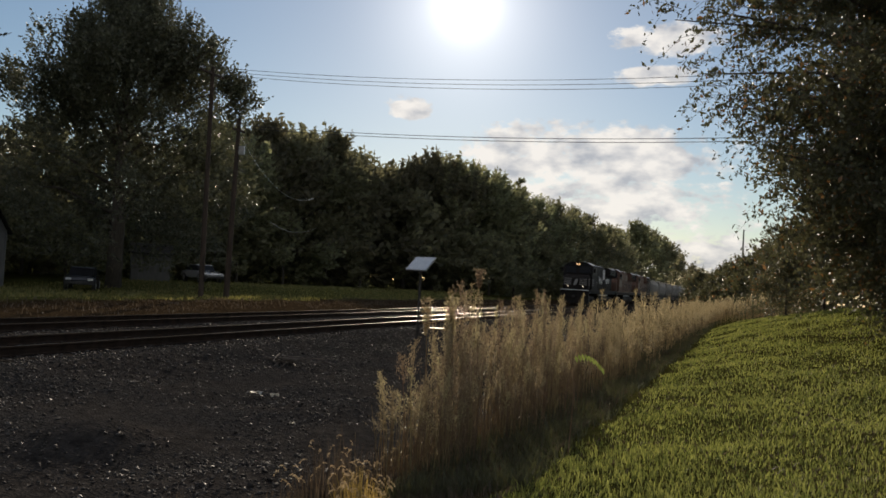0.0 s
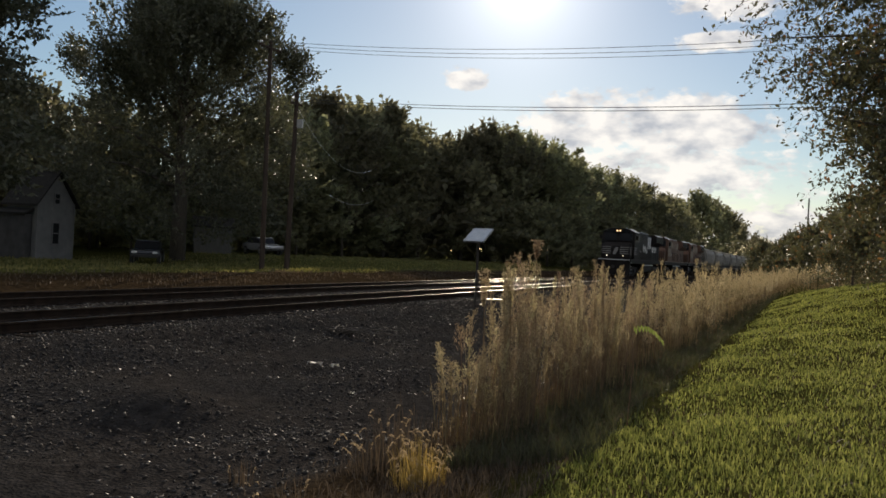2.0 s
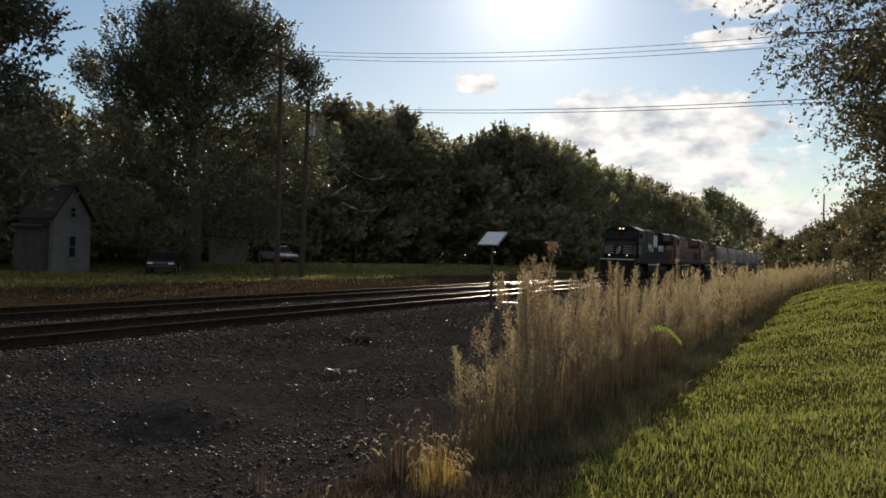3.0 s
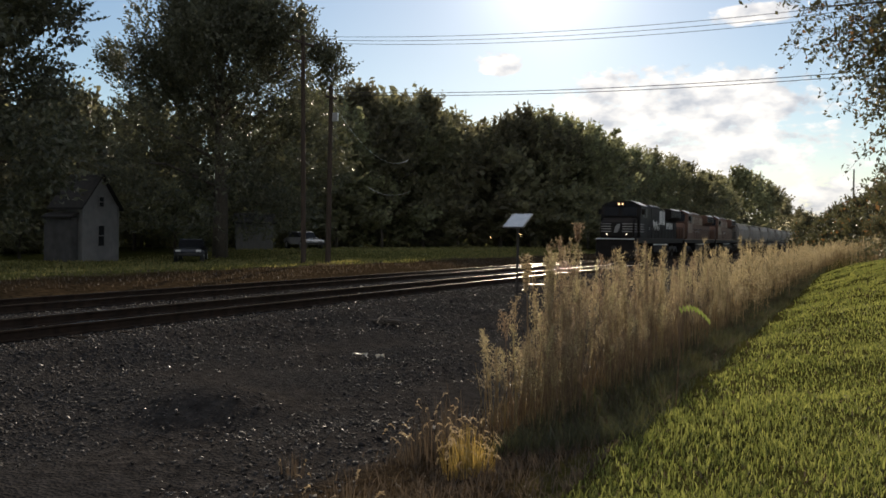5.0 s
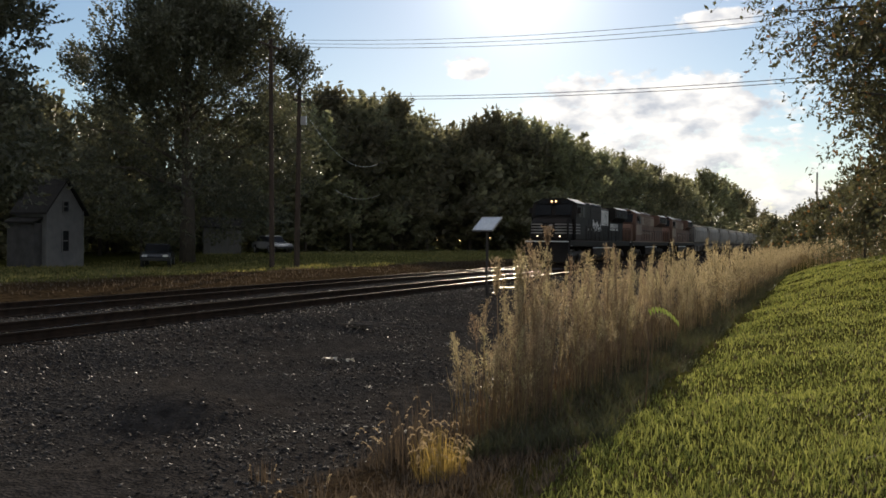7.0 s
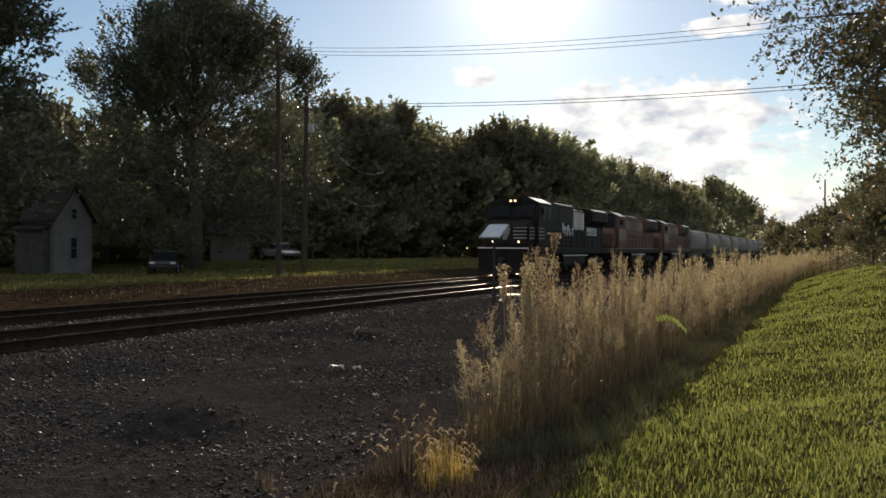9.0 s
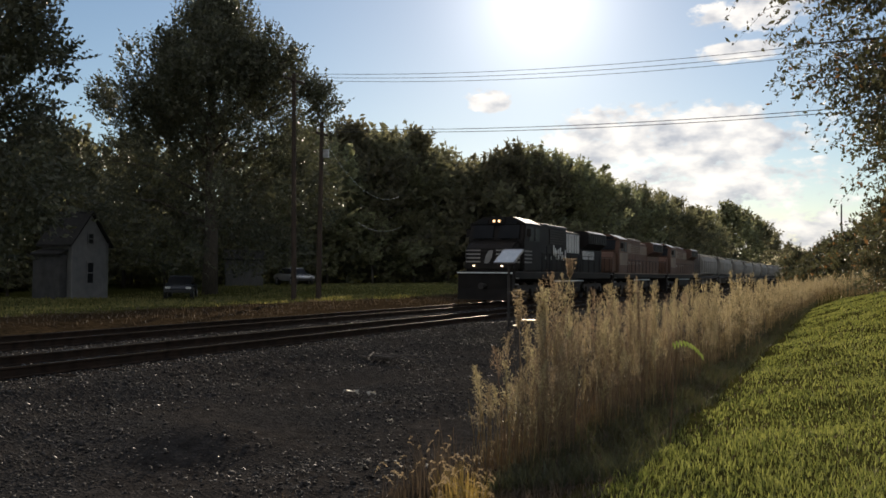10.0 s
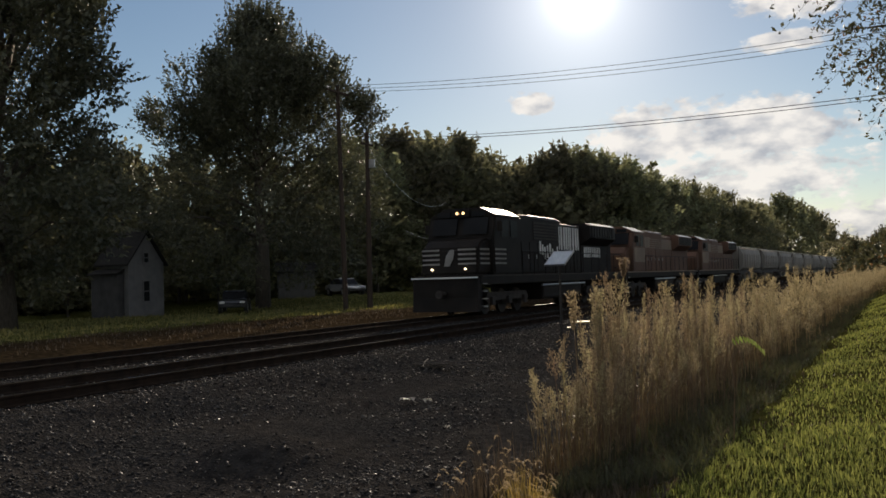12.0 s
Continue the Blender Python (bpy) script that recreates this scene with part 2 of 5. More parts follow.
M_GREENLEAF = leafy("green_frond", (0.16, 0.20, 0.05), (0.26, 0.30, 0.09), 0.6, 0.35)
M_TUFTSTEM = leafy("golden_grass_stem", (0.13, 0.096, 0.034), (0.36, 0.255, 0.088), 0.45, 0.6)
M_TUFT = leafy("foxtail_straw", (0.22, 0.165, 0.10), (0.42, 0.33, 0.21), 0.5, 0.6)
M_SIDING = surface("grey_siding", (0.12, 0.122, 0.127), (0.17, 0.17, 0.172), 0.6, 0, 2, 30, 0.1, 0.3, (0.3, 0.29, 0.27))
# the house siding darkened: shade of the wing wall put into the colour
M_SHADESIDING = surface("shaded_siding", (0.05, 0.05, 0.052), (0.085, 0.084, 0.085), 0.85, 0, 2, 30, 0.1, 0.3, spec=0.2)
M_ROOF = surface("dark_shingles", (0.018, 0.018, 0.018), (0.036, 0.034, 0.032), 0.95, 0, 4, 40, 0.4, spec=0.1)
M_GLASS = surface("dark_glass", (0.012, 0.013, 0.015), (0.02, 0.021, 0.023), 0.4, 0, 1, 5, 0, 0.2, (0.03, 0.028, 0.025), spec=0.06)
M_BLACK = surface("loco_black", (0.012, 0.0105, 0.0095), (0.022, 0.018, 0.016), 0.62, 0, 1.2, 30, 0.04, 0.5, (0.03, 0.026, 0.022), spec=0.12)
M_ORANGE = surface("loco_rust_orange", (0.105, 0.06, 0.042), (0.15, 0.082, 0.056), 0.65, 0, 1.0, 30, 0.05, 0.7, (0.10, 0.07, 0.05), spec=0.2)
M_CREAM = surface("loco_pale_paint", (0.21, 0.165, 0.125), (0.28, 0.22, 0.165), 0.65, 0, 1.0, 30, 0.05, 0.7, (0.13, 0.10, 0.08), spec=0.2)
M_WHITE = surface("loco_white_paint", (0.68, 0.68, 0.66), (0.8, 0.8, 0.78), 0.5, 0, 1.4, 30, 0.03, 0.55, (0.3, 0.28, 0.25))
M_STRIPE = surface("dulled_white_stripe", (0.2, 0.19, 0.18), (0.29, 0.28, 0.265), 0.55, 0, 1.4, 30, 0.03, 0.6, (0.14, 0.12, 0.1), spec=0.2)
M_ROOFSHEET = surface("worn_roof_sheet", (0.40, 0.39, 0.38), (0.55, 0.54, 0.52), 0.45, 0.8, 1.5, 30, 0.04, 0.3, (0.12, 0.1, 0.09))
M_TRUCK = surface("grimy_truck_iron", (0.025, 0.022, 0.02), (0.06, 0.05, 0.042), 0.8, 0.2, 3, 30, 0.2)
M_HOPPER = surface("hopper_grey", (0.24, 0.225, 0.20), (0.33, 0.31, 0.28), 0.75, 0, 0.8, 20, 0.05, 0.6, (0.14, 0.12, 0.10), (1, 1, 0.4), spec=0.15)
M_HEADLIGHT = glowing("headlight_glow", (1.0, 0.58, 0.24), 2.2)
M_DITCH = glowing("ditch_light_glow", (1.0, 0.80, 0.52), 2.4)
M_PANEL = surface("panel_pale_back", (0.46, 0.5, 0.55), (0.56, 0.59, 0.63), 0.25, 0, 3, 30, 0, 0.15, (0.4, 0.4, 0.4), spec=0.8)
M_GALV = surface("galvanised_steel", (0.40, 0.40, 0.41), (0.55, 0.55, 0.55), 0.4, 0.9, 6, 40, 0.05, 0.3, (0.2, 0.17, 0.13))
M_YELLOWSTEEL = surface("yellow_tank_lid", (0.38, 0.29, 0.14), (0.5, 0.4, 0.2), 0.6, 0.3, 4, 40, 0.05, 0.3)
M_CARPAINT = surface("dark_car_paint", (0.03, 0.035, 0.045), (0.04, 0.045, 0.055), 0.2, 0.3, 2, 20, 0, 0.15)
M_SILVERCAR = surface("silver_car_paint", (0.5, 0.5, 0.51), (0.6, 0.6, 0.6), 0.2, 0.6, 2, 20, 0, 0.15)
M_RUBBER = surface("tyre_rubber", (0.02, 0.02, 0.02), (0.035, 0.035, 0.035), 0.85, 0, 4, 30, 0.1)
M_PAPER = surface("pale_litter", (0.6, 0.58, 0.52), (0.75, 0.72, 0.66), 0.6, 0, 8, 60, 0.2, 0.3)


# ---- building helpers ----
def mesh_object(name, bm, material, parent=None, label="", smooth=False):
    me = bpy.data.meshes.new(name)
    bmesh.ops.recalc_face_normals(bm, faces=bm.faces)
    bm.to_mesh(me)
    bm.free()
    for m in (material if isinstance(material, (list, tuple)) else [material]):
        me.materials.append(m)
    if smooth:
        me.shade_smooth()
    ob = new(name, me)
    ob.parent = parent
    if label:
        ob["label"] = label
    return ob


def part(name, bm, material, parent, label="", smooth=False):
    return mesh_object(name, bm, material, parent, label, smooth)


def thing(name, m, label, category, group="", kind=""):
    ob = new(name)
    ob.matrix_basis = m
    return tagged(ob, label, category, group, kind)


def box(bm, x0, x1, y0, y1, z0, z1, bevel=0.0, mat=0):
    b = bmesh.new() if bevel else bm
    vs = [b.verts.new((x, y, z)) for z in (z0, z1) for y in (y0, y1) for x in (x0, x1)]
    for f in ((0, 1, 3, 2), (4, 6, 7, 5), (0, 4, 5, 1), (2, 3, 7, 6), (0, 2, 6, 4), (1, 5, 7, 3)):
        b.faces.new([vs[i] for i in f]).material_index = mat
    if bevel:
        bmesh.ops.recalc_face_normals(b, faces=b.faces)
        bmesh.ops.bevel(b, geom=list(b.edges), offset=bevel, segments=2, affect="EDGES", profile=0.6)
        merge(bm, b, mat)
    return bm


def merge(bm, b, mat=0):
    at = {}
    for v in b.verts:
        at[v] = bm.verts.new(v.co)
    for f in b.faces:
        bm.faces.new([at[v] for v in f.verts]).material_index = mat
    b.free()


def prism(bm, outline, axis, a, b, mat=0):
    """An outline (u, v) swept along an axis from a to b. axis x: (y, z); axis y: (x, z); axis z: (x, y)."""
    def put(u, v, w):
        return {"x": (w, u, v), "y": (u, w, v), "z": (u, v, w)}[axis]
    one = [bm.verts.new(put(u, v, a)) for u, v in outline]
    two = [bm.verts.new(put(u, v, b)) for u, v in outline]
    n = len(outline)
    bm.faces.new(one[::-1]).material_index = mat
    bm.faces.new(two).material_index = mat
    for i in range(n):
        bm.faces.new((one[i], one[(i + 1) % n], two[(i + 1) % n], two[i])).material_index = mat
    return bm


def tube(bm, points, radii, sides=8, mat=0):
    """A tapered tube along points."""
    rings = []
    for i, p in enumerate(points):
        a = Vector(points[max(i - 1, 0)])
        b = Vector(points[min(i + 1, len(points) - 1)])
        d = (b - a).normalized()
        u = d.orthogonal().normalized()
        v = d.cross(u)
        r = radii[i] if isinstance(radii, (list, tuple)) else radii
        rings.append([bm.verts.new(Vector(p) + (u * math.cos(k * math.tau / sides) + v * math.sin(k * math.tau / sides)) * r) for k in range(sides)])
    for lo, hi in zip(rings, rings[1:]):
        # nearest start keeps the tube from twisting
        s = min(range(sides), key=lambda k: (hi[k].co - lo[0].co).length)
        for k in range(sides):
            bm.faces.new((lo[k], lo[(k + 1) % sides], hi[(k + 1 + s) % sides], hi[(k + s) % sides])).material_index = mat
    bm.faces.new(rings[0][::-1]).material_index = mat
    bm.faces.new(rings[-1]).material_index = mat
    return bm


def raw_mesh(name, verts, faces, material):
    """A mesh from numpy arrays: verts (n, 3), faces (m, k)."""
    me = bpy.data.meshes.new(name)
    k = faces.shape[1]
    me.vertices.add(len(verts))
    me.vertices.foreach_set("co", np.ascontiguousarray(verts, dtype=np.float32).ravel())
    me.loops.add(faces.size)
    me.loops.foreach_set("vertex_index", np.ascontiguousarray(faces, dtype=np.int32).ravel())
    me.polygons.add(len(faces))
    me.polygons.foreach_set("loop_start", np.arange(0, faces.size, k, dtype=np.int32))
    me.update(calc_edges=True)
    me.validate()
    me.materials.append(material)
    return me


def unit(v):
    return v / np.maximum(np.linalg.norm(v, axis=1, keepdims=True), 1e-9)


def leaf_cloud(centres, length, width, rng, droop=0.3, outward=None):
    """Pointed leaves, each of four corners, at the centres given."""
    n = len(centres)
    d = rng.normal(size=(n, 3))
    d[:, 2] -= droop
    if outward is not None:
        d += outward * 0.8
    d = unit(d)
    s = unit(np.cross(d, rng.normal(size=(n, 3))))
    ln = (length * rng.uniform(0.6, 1.35, n))[:, None]
    wd = (width * rng.uniform(0.6, 1.3, n))[:, None]
    up = np.cross(d, s) * ln * 0.12
    v = np.stack([centres - d * ln * 0.5, centres + s * wd * 0.5 + up, centres + d * ln * 0.5, centres - s * wd * 0.5 + up], axis=1).reshape(-1, 3)
    f = np.arange(4 * n).reshape(n, 4)
    return v, f


# ---- ground and tracks ----
PROFILE = [(-900, -0.4), (-60, -0.4), (-45, -0.4), (-33, -0.25), (-28, -0.1), (-25.5, -0.12), (-23, -0.3), (-20.6, -0.55), (-19.4, -0.45), (-18.5, -0.182), (-10.7, -0.182), (-9.7, -0.45), (-8.2, -0.66),
           (-4.6, -0.72), (-3.0, -0.45), (-1.7, -0.16), (0, -0.08), (8, -0.04), (60, 0.1), (900, 0.1)]


def ground_z(x, y):
    x, y = np.asarray(x, float), np.asarray(y, float)
    z = np.interp(x, [p[0] for p in PROFILE], [p[1] for p in PROFILE])
    off = np.where((x > -18.7) & (x < -10.4), 0.15, 1.0) * np.exp(-np.maximum(np.hypot(x, y) - 60, 0) / 60)
    z = z + off * (0.05 * np.sin(x * 1.1 + 0.4 * y) * np.sin(y * 0.63 + 1.0) + 0.025 * np.sin(x * 2.9 - y * 1.7))
    rise = np.clip((y - 46) / 16, 0, 1) * np.clip((-27.5 - x) / 6, 0, 1) * np.clip((150 - y) / 40, 0, 1)
    z = z + 0.62 * rise * rise * (3 - 2 * rise)
    # the lawn swells up away from the ditch
    lawn = 1 - (1 - np.clip((x + 1.6) / 10, 0, 1)) ** 2
    up, down = np.clip((y - 12) / 30, 0, 1), np.clip((y - 46) / 24, 0, 1)
    z = z + 1.6 * lawn * up * up * (3 - 2 * up) * (1 - down * down * (3 - 2 * down))
    # a low spoil heap on the cinder strip, and the hollow beside it
    z = z + 0.27 * np.exp(-(((x + 7.4) / 1.1) ** 2 + ((y - 9.3) / 0.9) ** 2)) - 0.15 * np.exp(-(((x + 6.3) / 0.7) ** 2 + ((y - 10.0) / 1.6) ** 2))
    return z


def axis_lines(spans):
    out = []
    for a, b, n in spans:
        out += list(np.linspace(a, b, n, endpoint=False))
    return np.array(out + [spans[-1][1]])


def build_ground():
    xs = axis_lines([(-900, -100, 12), (-100, -30, 24), (-30, -11, 50), (-11, 4, 110), (4, 40, 24), (40, 900, 12)])
    ys = axis_lines([(-120, 0, 16), (0, 24, 110), (24, 70, 60), (70, 240, 40), (240, 3500, 16)])
    X, Y = np.meshgrid(xs, ys, indexing="ij")
    Z = ground_z(X, Y)
    v = np.stack([X, Y, Z], -1).reshape(-1, 3)
    i = np.arange(len(xs) * len(ys)).reshape(len(xs), len(ys))
    f = np.stack([i[:-1, :-1], i[1:, :-1], i[1:, 1:], i[:-1, 1:]], -1).reshape(-1, 4)
    me = raw_mesh("ground", v, f, M_GROUND)
    me.shade_smooth()
    tagged(new("ground", me), "ground with mown turf, cinder strip and track bed", "ground", kind="structure")


def scatter_stones():
    """Loose ballast: angular stones lying on the cinder strip and the track bed."""
    rng = np.random.default_rng(5)
    n = 92000
    y = 4.0 + 52 * rng.random(n) ** 2.2
    x = rng.uniform(-18.9, -3.4, n)
    patch = np.sin(x * 1.7 + y * 0.5) + np.sin(y * 1.1 - x * 0.6 + 1)
    keep = (rng.random(n) < np.where(x < -9.2, 0.9, 0.42 + 0.3 * patch)) & (x < -3.6 + 0.5 * np.sin(y))
    x, y = x[keep], y[keep]
    n = len(x)
    size = (0.011 + 0.020 * rng.random(n) ** 1.6 + 0.0003 * y) * np.where(rng.random(n) < 0.05, 1.5, 1.0)
    c = np.stack([x, y, ground_z(x, y) + size * 0.25], -1)
    base = np.array([(1, 0, 0), (-0.5, 0.87, 0), (-0.5, -0.87, 0), (0, 0, 1), (0, 0, -1)], float)
    faces = np.array([(0, 1, 3), (1, 2, 3), (2, 0, 3), (1, 0, 4), (2, 1, 4), (0, 2, 4)])
    v = base[None] * rng.uniform(0.55, 1.3, (n, 5, 1)) + rng.normal(0, 0.22, (n, 5, 3))
    q, _ = np.linalg.qr(rng.normal(size=(n, 3, 3)))
    v = np.einsum("nij,nkj->nki", q, v) * size[:, None, None] * np.array([1, 1, 0.75]) + c[:, None]
    f = (faces[None] + 5 * np.arange(n)[:, None, None]).reshape(-1, 3)
    tagged(new("ballast", raw_mesh("ballast", v.reshape(-1, 3), f, M_STONE)), "grey crushed-stone ballast strewn over the cinder strip", "gravel", kind="stuff")


RAIL_OUTLINE = [(-0.075, -0.172), (0.075, -0.172), (0.075, -0.16), (0.012, -0.14), (0.010, -0.045), (0.036, -0.035), (0.036, -0.006), (0.028, 0), (-0.028, 0), (-0.036, -0.006), (-0.036, -0.035), (-0.010, -0.045), (-0.012, -0.14), (-0.075, -0.16)]


def build_track(x, tie_rows, label):
    track = thing("railway_track", pose(x, 0, 0), label, "railway track", "parallel railway tracks", "structure")
    for side in (-0.7535, 0.7535):
        bm = bmesh.new()
        prism(bm, [(side + u, w) for u, w in RAIL_OUTLINE], "y", -60, 900)
        bm.normal_update()
        for f in bm.faces:
            f.material_index = 0 if abs(f.normal.z) > 0.9 and f.calc_center_median().z > -0.006 else 1
        part("rail", bm, [M_RAIL, M_RUST], track, "running rail, polished on top and rusty at the side")
    rng = random.Random(int(-x * 10))
    bm = box(bmesh.new(), -1.28, 1.28, -0.115, 0.115, -0.35, -0.172, 0.012)
    first = part("tie", bm, M_TIE, track)
    me = first.data
    rows = [tie_rows[0] + i * 0.53 for i in range(tie_rows[1])]
    for k, y in enumerate(rows):
        ob = first if k == 0 else new("tie", me)
        ob.parent = track
        ob.matrix_basis = pose(rng.uniform(-0.04, 0.04), y + rng.uniform(-0.03, 0.03), rng.uniform(-0.012, 0.0), 0, 0, rng.uniform(-1.2, 1.2))
    rest = bmesh.new()
    y = rows[-1] + 0.53
    while y < 330:
        box(rest, -1.28, 1.28, y - 0.115, y + 0.115, -0.35, -0.175)
        y += 0.53
    part("tie_rows", rest, M_TIE, track, "weathered ties running on into the distance")["kind"] = "stuff"
    return track


def blades(name, x, y, height, width, material, label, category, seed, lean=0.35, parent=None):
    """Grass: bent blades of two pieces each."""
    rng = np.random.default_rng(seed)
    n = len(x)
    h = height * rng.uniform(0.5, 1.25, n)
    a = rng.uniform(0, math.tau, n)
    side = np.stack([np.cos(a), np.sin(a), np.zeros(n)], -1) * (width * rng.uniform(0.6, 1.4, n))[:, None]
    tip = np.stack([rng.normal(0, lean, n) * h, rng.normal(0, lean, n) * h, h], -1)
    root = np.stack([x, y, ground_z(x, y) - 0.005], -1)
    mid = root + tip * np.array([0.32, 0.32, 0.6])
    v = np.stack([root - side, root + side, mid + side * 0.7, mid - side * 0.7, root + tip], 1).reshape(-1, 3)
    b = 5 * np.arange(n)[:, None]
    f = np.concatenate([b + np.array([[0, 1, 2]]), b + np.array([[0, 2, 3]]), b + np.array([[3, 2, 4]])]).reshape(-1, 3)
    return tagged(new(name, raw_mesh(name, v, f, material)), label, category, kind="stuff")


def build_lawn():
    rng = np.random.default_rng(2)
    # turf in clumps: each has its own height and lean
    m = 14500
    cy = 3.5 + 48 * rng.random(m) ** 1.9
    cx = -2.3 + (2.1 + 0.54 * cy) * rng.random(m)
    swing = 0.75 + 0.25 * np.sin(cx * 0.9 + np.sin(cy * 0.5)) * np.sin(cy * 0.7 + 1.3 * np.sin(cx * 0.6))
    tall = rng.gamma(8.0, 0.125, m) * swing
    who = np.repeat(np.arange(m), 12)
    wide = 0.05 + 0.006 * cy[who]
    x = cx[who] + rng.normal(0, 1, len(who)) * wide
    y = cy[who] + rng.normal(0, 1, len(who)) * wide
    edge = -1.52 - 0.55 * np.exp(-(y - 5.0) / 3.5) + 0.07 * np.sin(y * 1.3) + 0.06 * np.sin(y * 3.1 + 1)
    k = (x > edge + np.abs(rng.normal(0, 0.1, len(who)))) & (y > 3.3)
    x, y, who = x[k], y[k], who[k]
    far = np.hypot(x, y)
    blades("lawn_grass", x, y, 0.02 + 0.05 * np.clip(tall[who], 0.3, 2.2) + far * 0.0003, 0.0028 + far * 0.0004, M_GRASS, "mown sunlit green grass in need of cutting", "grass", 3, 0.32)
    # straw left by the mower
    n = 20000
    y = 4.0 + 30 * rng.random(n) ** 1.8
    x = -1.9 + (2.0 + 0.52 * y) * rng.random(n)
    k = rng.random(n) < 0.5 + 0.5 * np.sin(x * 1.3 + 0.7 * y) * np.sin(y * 0.9 - x)
    x, y = x[k], y[k]
    blades("lawn_straw", x, y, 0.055, 0.004 + 0.0003 * y, M_DEAD, "dead straw-brown blades in the lawn", "grass", 15, 0.8)
    n = 42000
    x, y = rng.uniform(-47, -20.6, n), 8 + 97 * rng.random(n) ** 0.9
    k = rng.random(n) < np.where(x > -22.5, 0.25, 0.75) + 0.3 * np.sin(x * 0.9 + y * 0.3)
    x, y = x[k], y[k]
    near = x > -26.2 + 0.6 * np.sin(y * 0.4)
    blades("verge_stubble", x[near], y[near], 0.13, 0.02, M_DEAD, "brown stubble beside the far track", "grass", 14)
    x, y = x[~near], y[~near]
    blades("verge_grass", x, y, np.where(x < -23.5, 0.15, 0.22), 0.030, M_STRAW, "rough yellow-green grass beyond the tracks", "grass", 4)
    n = 17000
    y = 4.5 + 40 * rng.random(n) ** 1.5
    x = np.minimum(rng.normal(-2.65, 0.65, n), -1.75)
    blades("ditch_grass", x, y, 0.11, 0.005, M_DEAD, "sparse dry grass along the ditch", "grass", 6, 0.5)
    # grass under the weeds, its colour darkened to deepen their shadow
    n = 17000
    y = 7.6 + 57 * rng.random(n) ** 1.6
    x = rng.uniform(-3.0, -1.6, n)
    blades("border_grass", x, y, 0.17, 0.005, M_SHADEGRASS, "long green grass at the foot of the weeds, coloured dark for their shade", "grass", 7, 0.5)


# ---- trees ----
def tree_meshes(seed, height, radius, base, leaves, leaf, material, clumps=90, taper=0.75, spread=1.0, trunk_r=None, spires=0, peak=0.3, limbs=34):
    """Trunk with limbs, and a crown of leaf clumps with gaps. base: height of the lowest leaves. spires: leading shoots that fray the top."""
    rng = np.random.default_rng(seed)
    u = rng.random(clumps) ** 0.85
    z = base + (height - base) * (0.03 + (0.82 if spires else 0.95) * u)
    a = rng.uniform(0, math.tau, clumps)
    env = radius * np.sin(np.clip(0.10 + 0.90 * u ** taper, 0, 1) * math.pi) ** (0.85 if spires else 0.62)
    env *= (0.84 + 0.3 * rng.random(clumps)) * (0.92 + 0.14 * np.sin(3 * a + seed + 5 * u))
    rr = env * np.sqrt(rng.uniform(0.02, 1.0, clumps))
    centres = np.stack([np.cos(a) * rr, np.sin(a) * rr, z], -1)
    size = radius * rng.uniform(0.12, 0.27, clumps) * spread
    more, less = [], []
    for k in range(spires):
        b, d = rng.uniform(0, math.tau), radius * 0.85 * math.sqrt(rng.random())
        low = base + (height - base) * rng.uniform(0.45, 0.62)
        top = base + (height - base) * (1.0 - peak * (d / radius) ** 1.3) * rng.uniform(0.86, 1.0)
        for j in range(7):
            f = j / 6
            more.append((math.cos(b) * d * (1 + 0.15 * f) + rng.normal(0, 0.03 * radius), math.sin(b) * d * (1 + 0.15 * f) + rng.normal(0, 0.03 * radius), low + (top - low) * f))
            less.append(radius * (0.2 - 0.13 * f) * spread)
    if spires:
        centres = np.concatenate([centres, np.array(more)])
        size = np.concatenate([size, np.array(less)])
        clumps = len(centres)
    share = size ** 2 / (size ** 2).sum()
    # leaves sit along short rising shoots that point out of the crown
    per = 8
    shoots = leaves // per
    which = rng.choice(clumps, shoots, p=share)
    off = unit(rng.normal(size=(shoots, 3))) * (rng.random(shoots) ** 0.45)[:, None] * np.array([1.15, 1.15, 0.8])
    root = centres[which] + off * (size[which] * rng.uniform(0.75, 1.1, shoots))[:, None]
    aim = unit(0.7 * unit(root - np.array([0, 0, base + (height - base) * 0.4])) + np.array([0, 0, 0.65]) + 0.35 * rng.normal(size=(shoots, 3)))
    along = np.linspace(0, 1, per)[None, :, None] * (np.minimum(leaf * rng.uniform(3.0, 6.0, shoots), 1.2 * size[which]))[:, None, None]
    pts = (root[:, None] + aim[:, None] * along).reshape(-1, 3) + 0.16 * leaf * rng.normal(size=(shoots * per, 3))
    out = np.repeat(aim, per, axis=0) * 1.8
    v, f = leaf_cloud(pts, leaf, leaf * 0.55, rng, 0.35, out)
    crown = raw_mesh("crown", v, f, material)
    bm = bmesh.new()
    tr = trunk_r or height * 0.017
    wob = [rng.normal(0, 0.02 * height, 2) * k / 5 for k in range(6)]
    line = [(wob[k][0], wob[k][1], height * 0.9 * k / 5 - (0.3 if k == 0 else 0)) for k in range(6)]
    tube(bm, line, [tr * (1.35 - 0.25 * k) if k < 2 else tr * (1.05 - 0.19 * k) for k in range(6)], 8)
    for k in rng.choice(clumps, min(clumps, limbs), replace=False):
        c = centres[k]
        s = max(min(c[2] * 0.72, height * 0.8), 0.5)
        i = min(int(s / (height * 0.9) * 5), 4)
        fr = s / (height * 0.9) * 5 - i
        p0 = Vector(line[i]).lerp(Vector(line[i + 1]), fr)
        p1 = p0.lerp(Vector(c), 0.55) + Vector((0, 0, 0.03 * height))
        tube(bm, [p0, p1, Vector(c)], [tr * 0.34, tr * 0.2, tr * 0.07], 5)
    me = bpy.data.meshes.new("trunk")
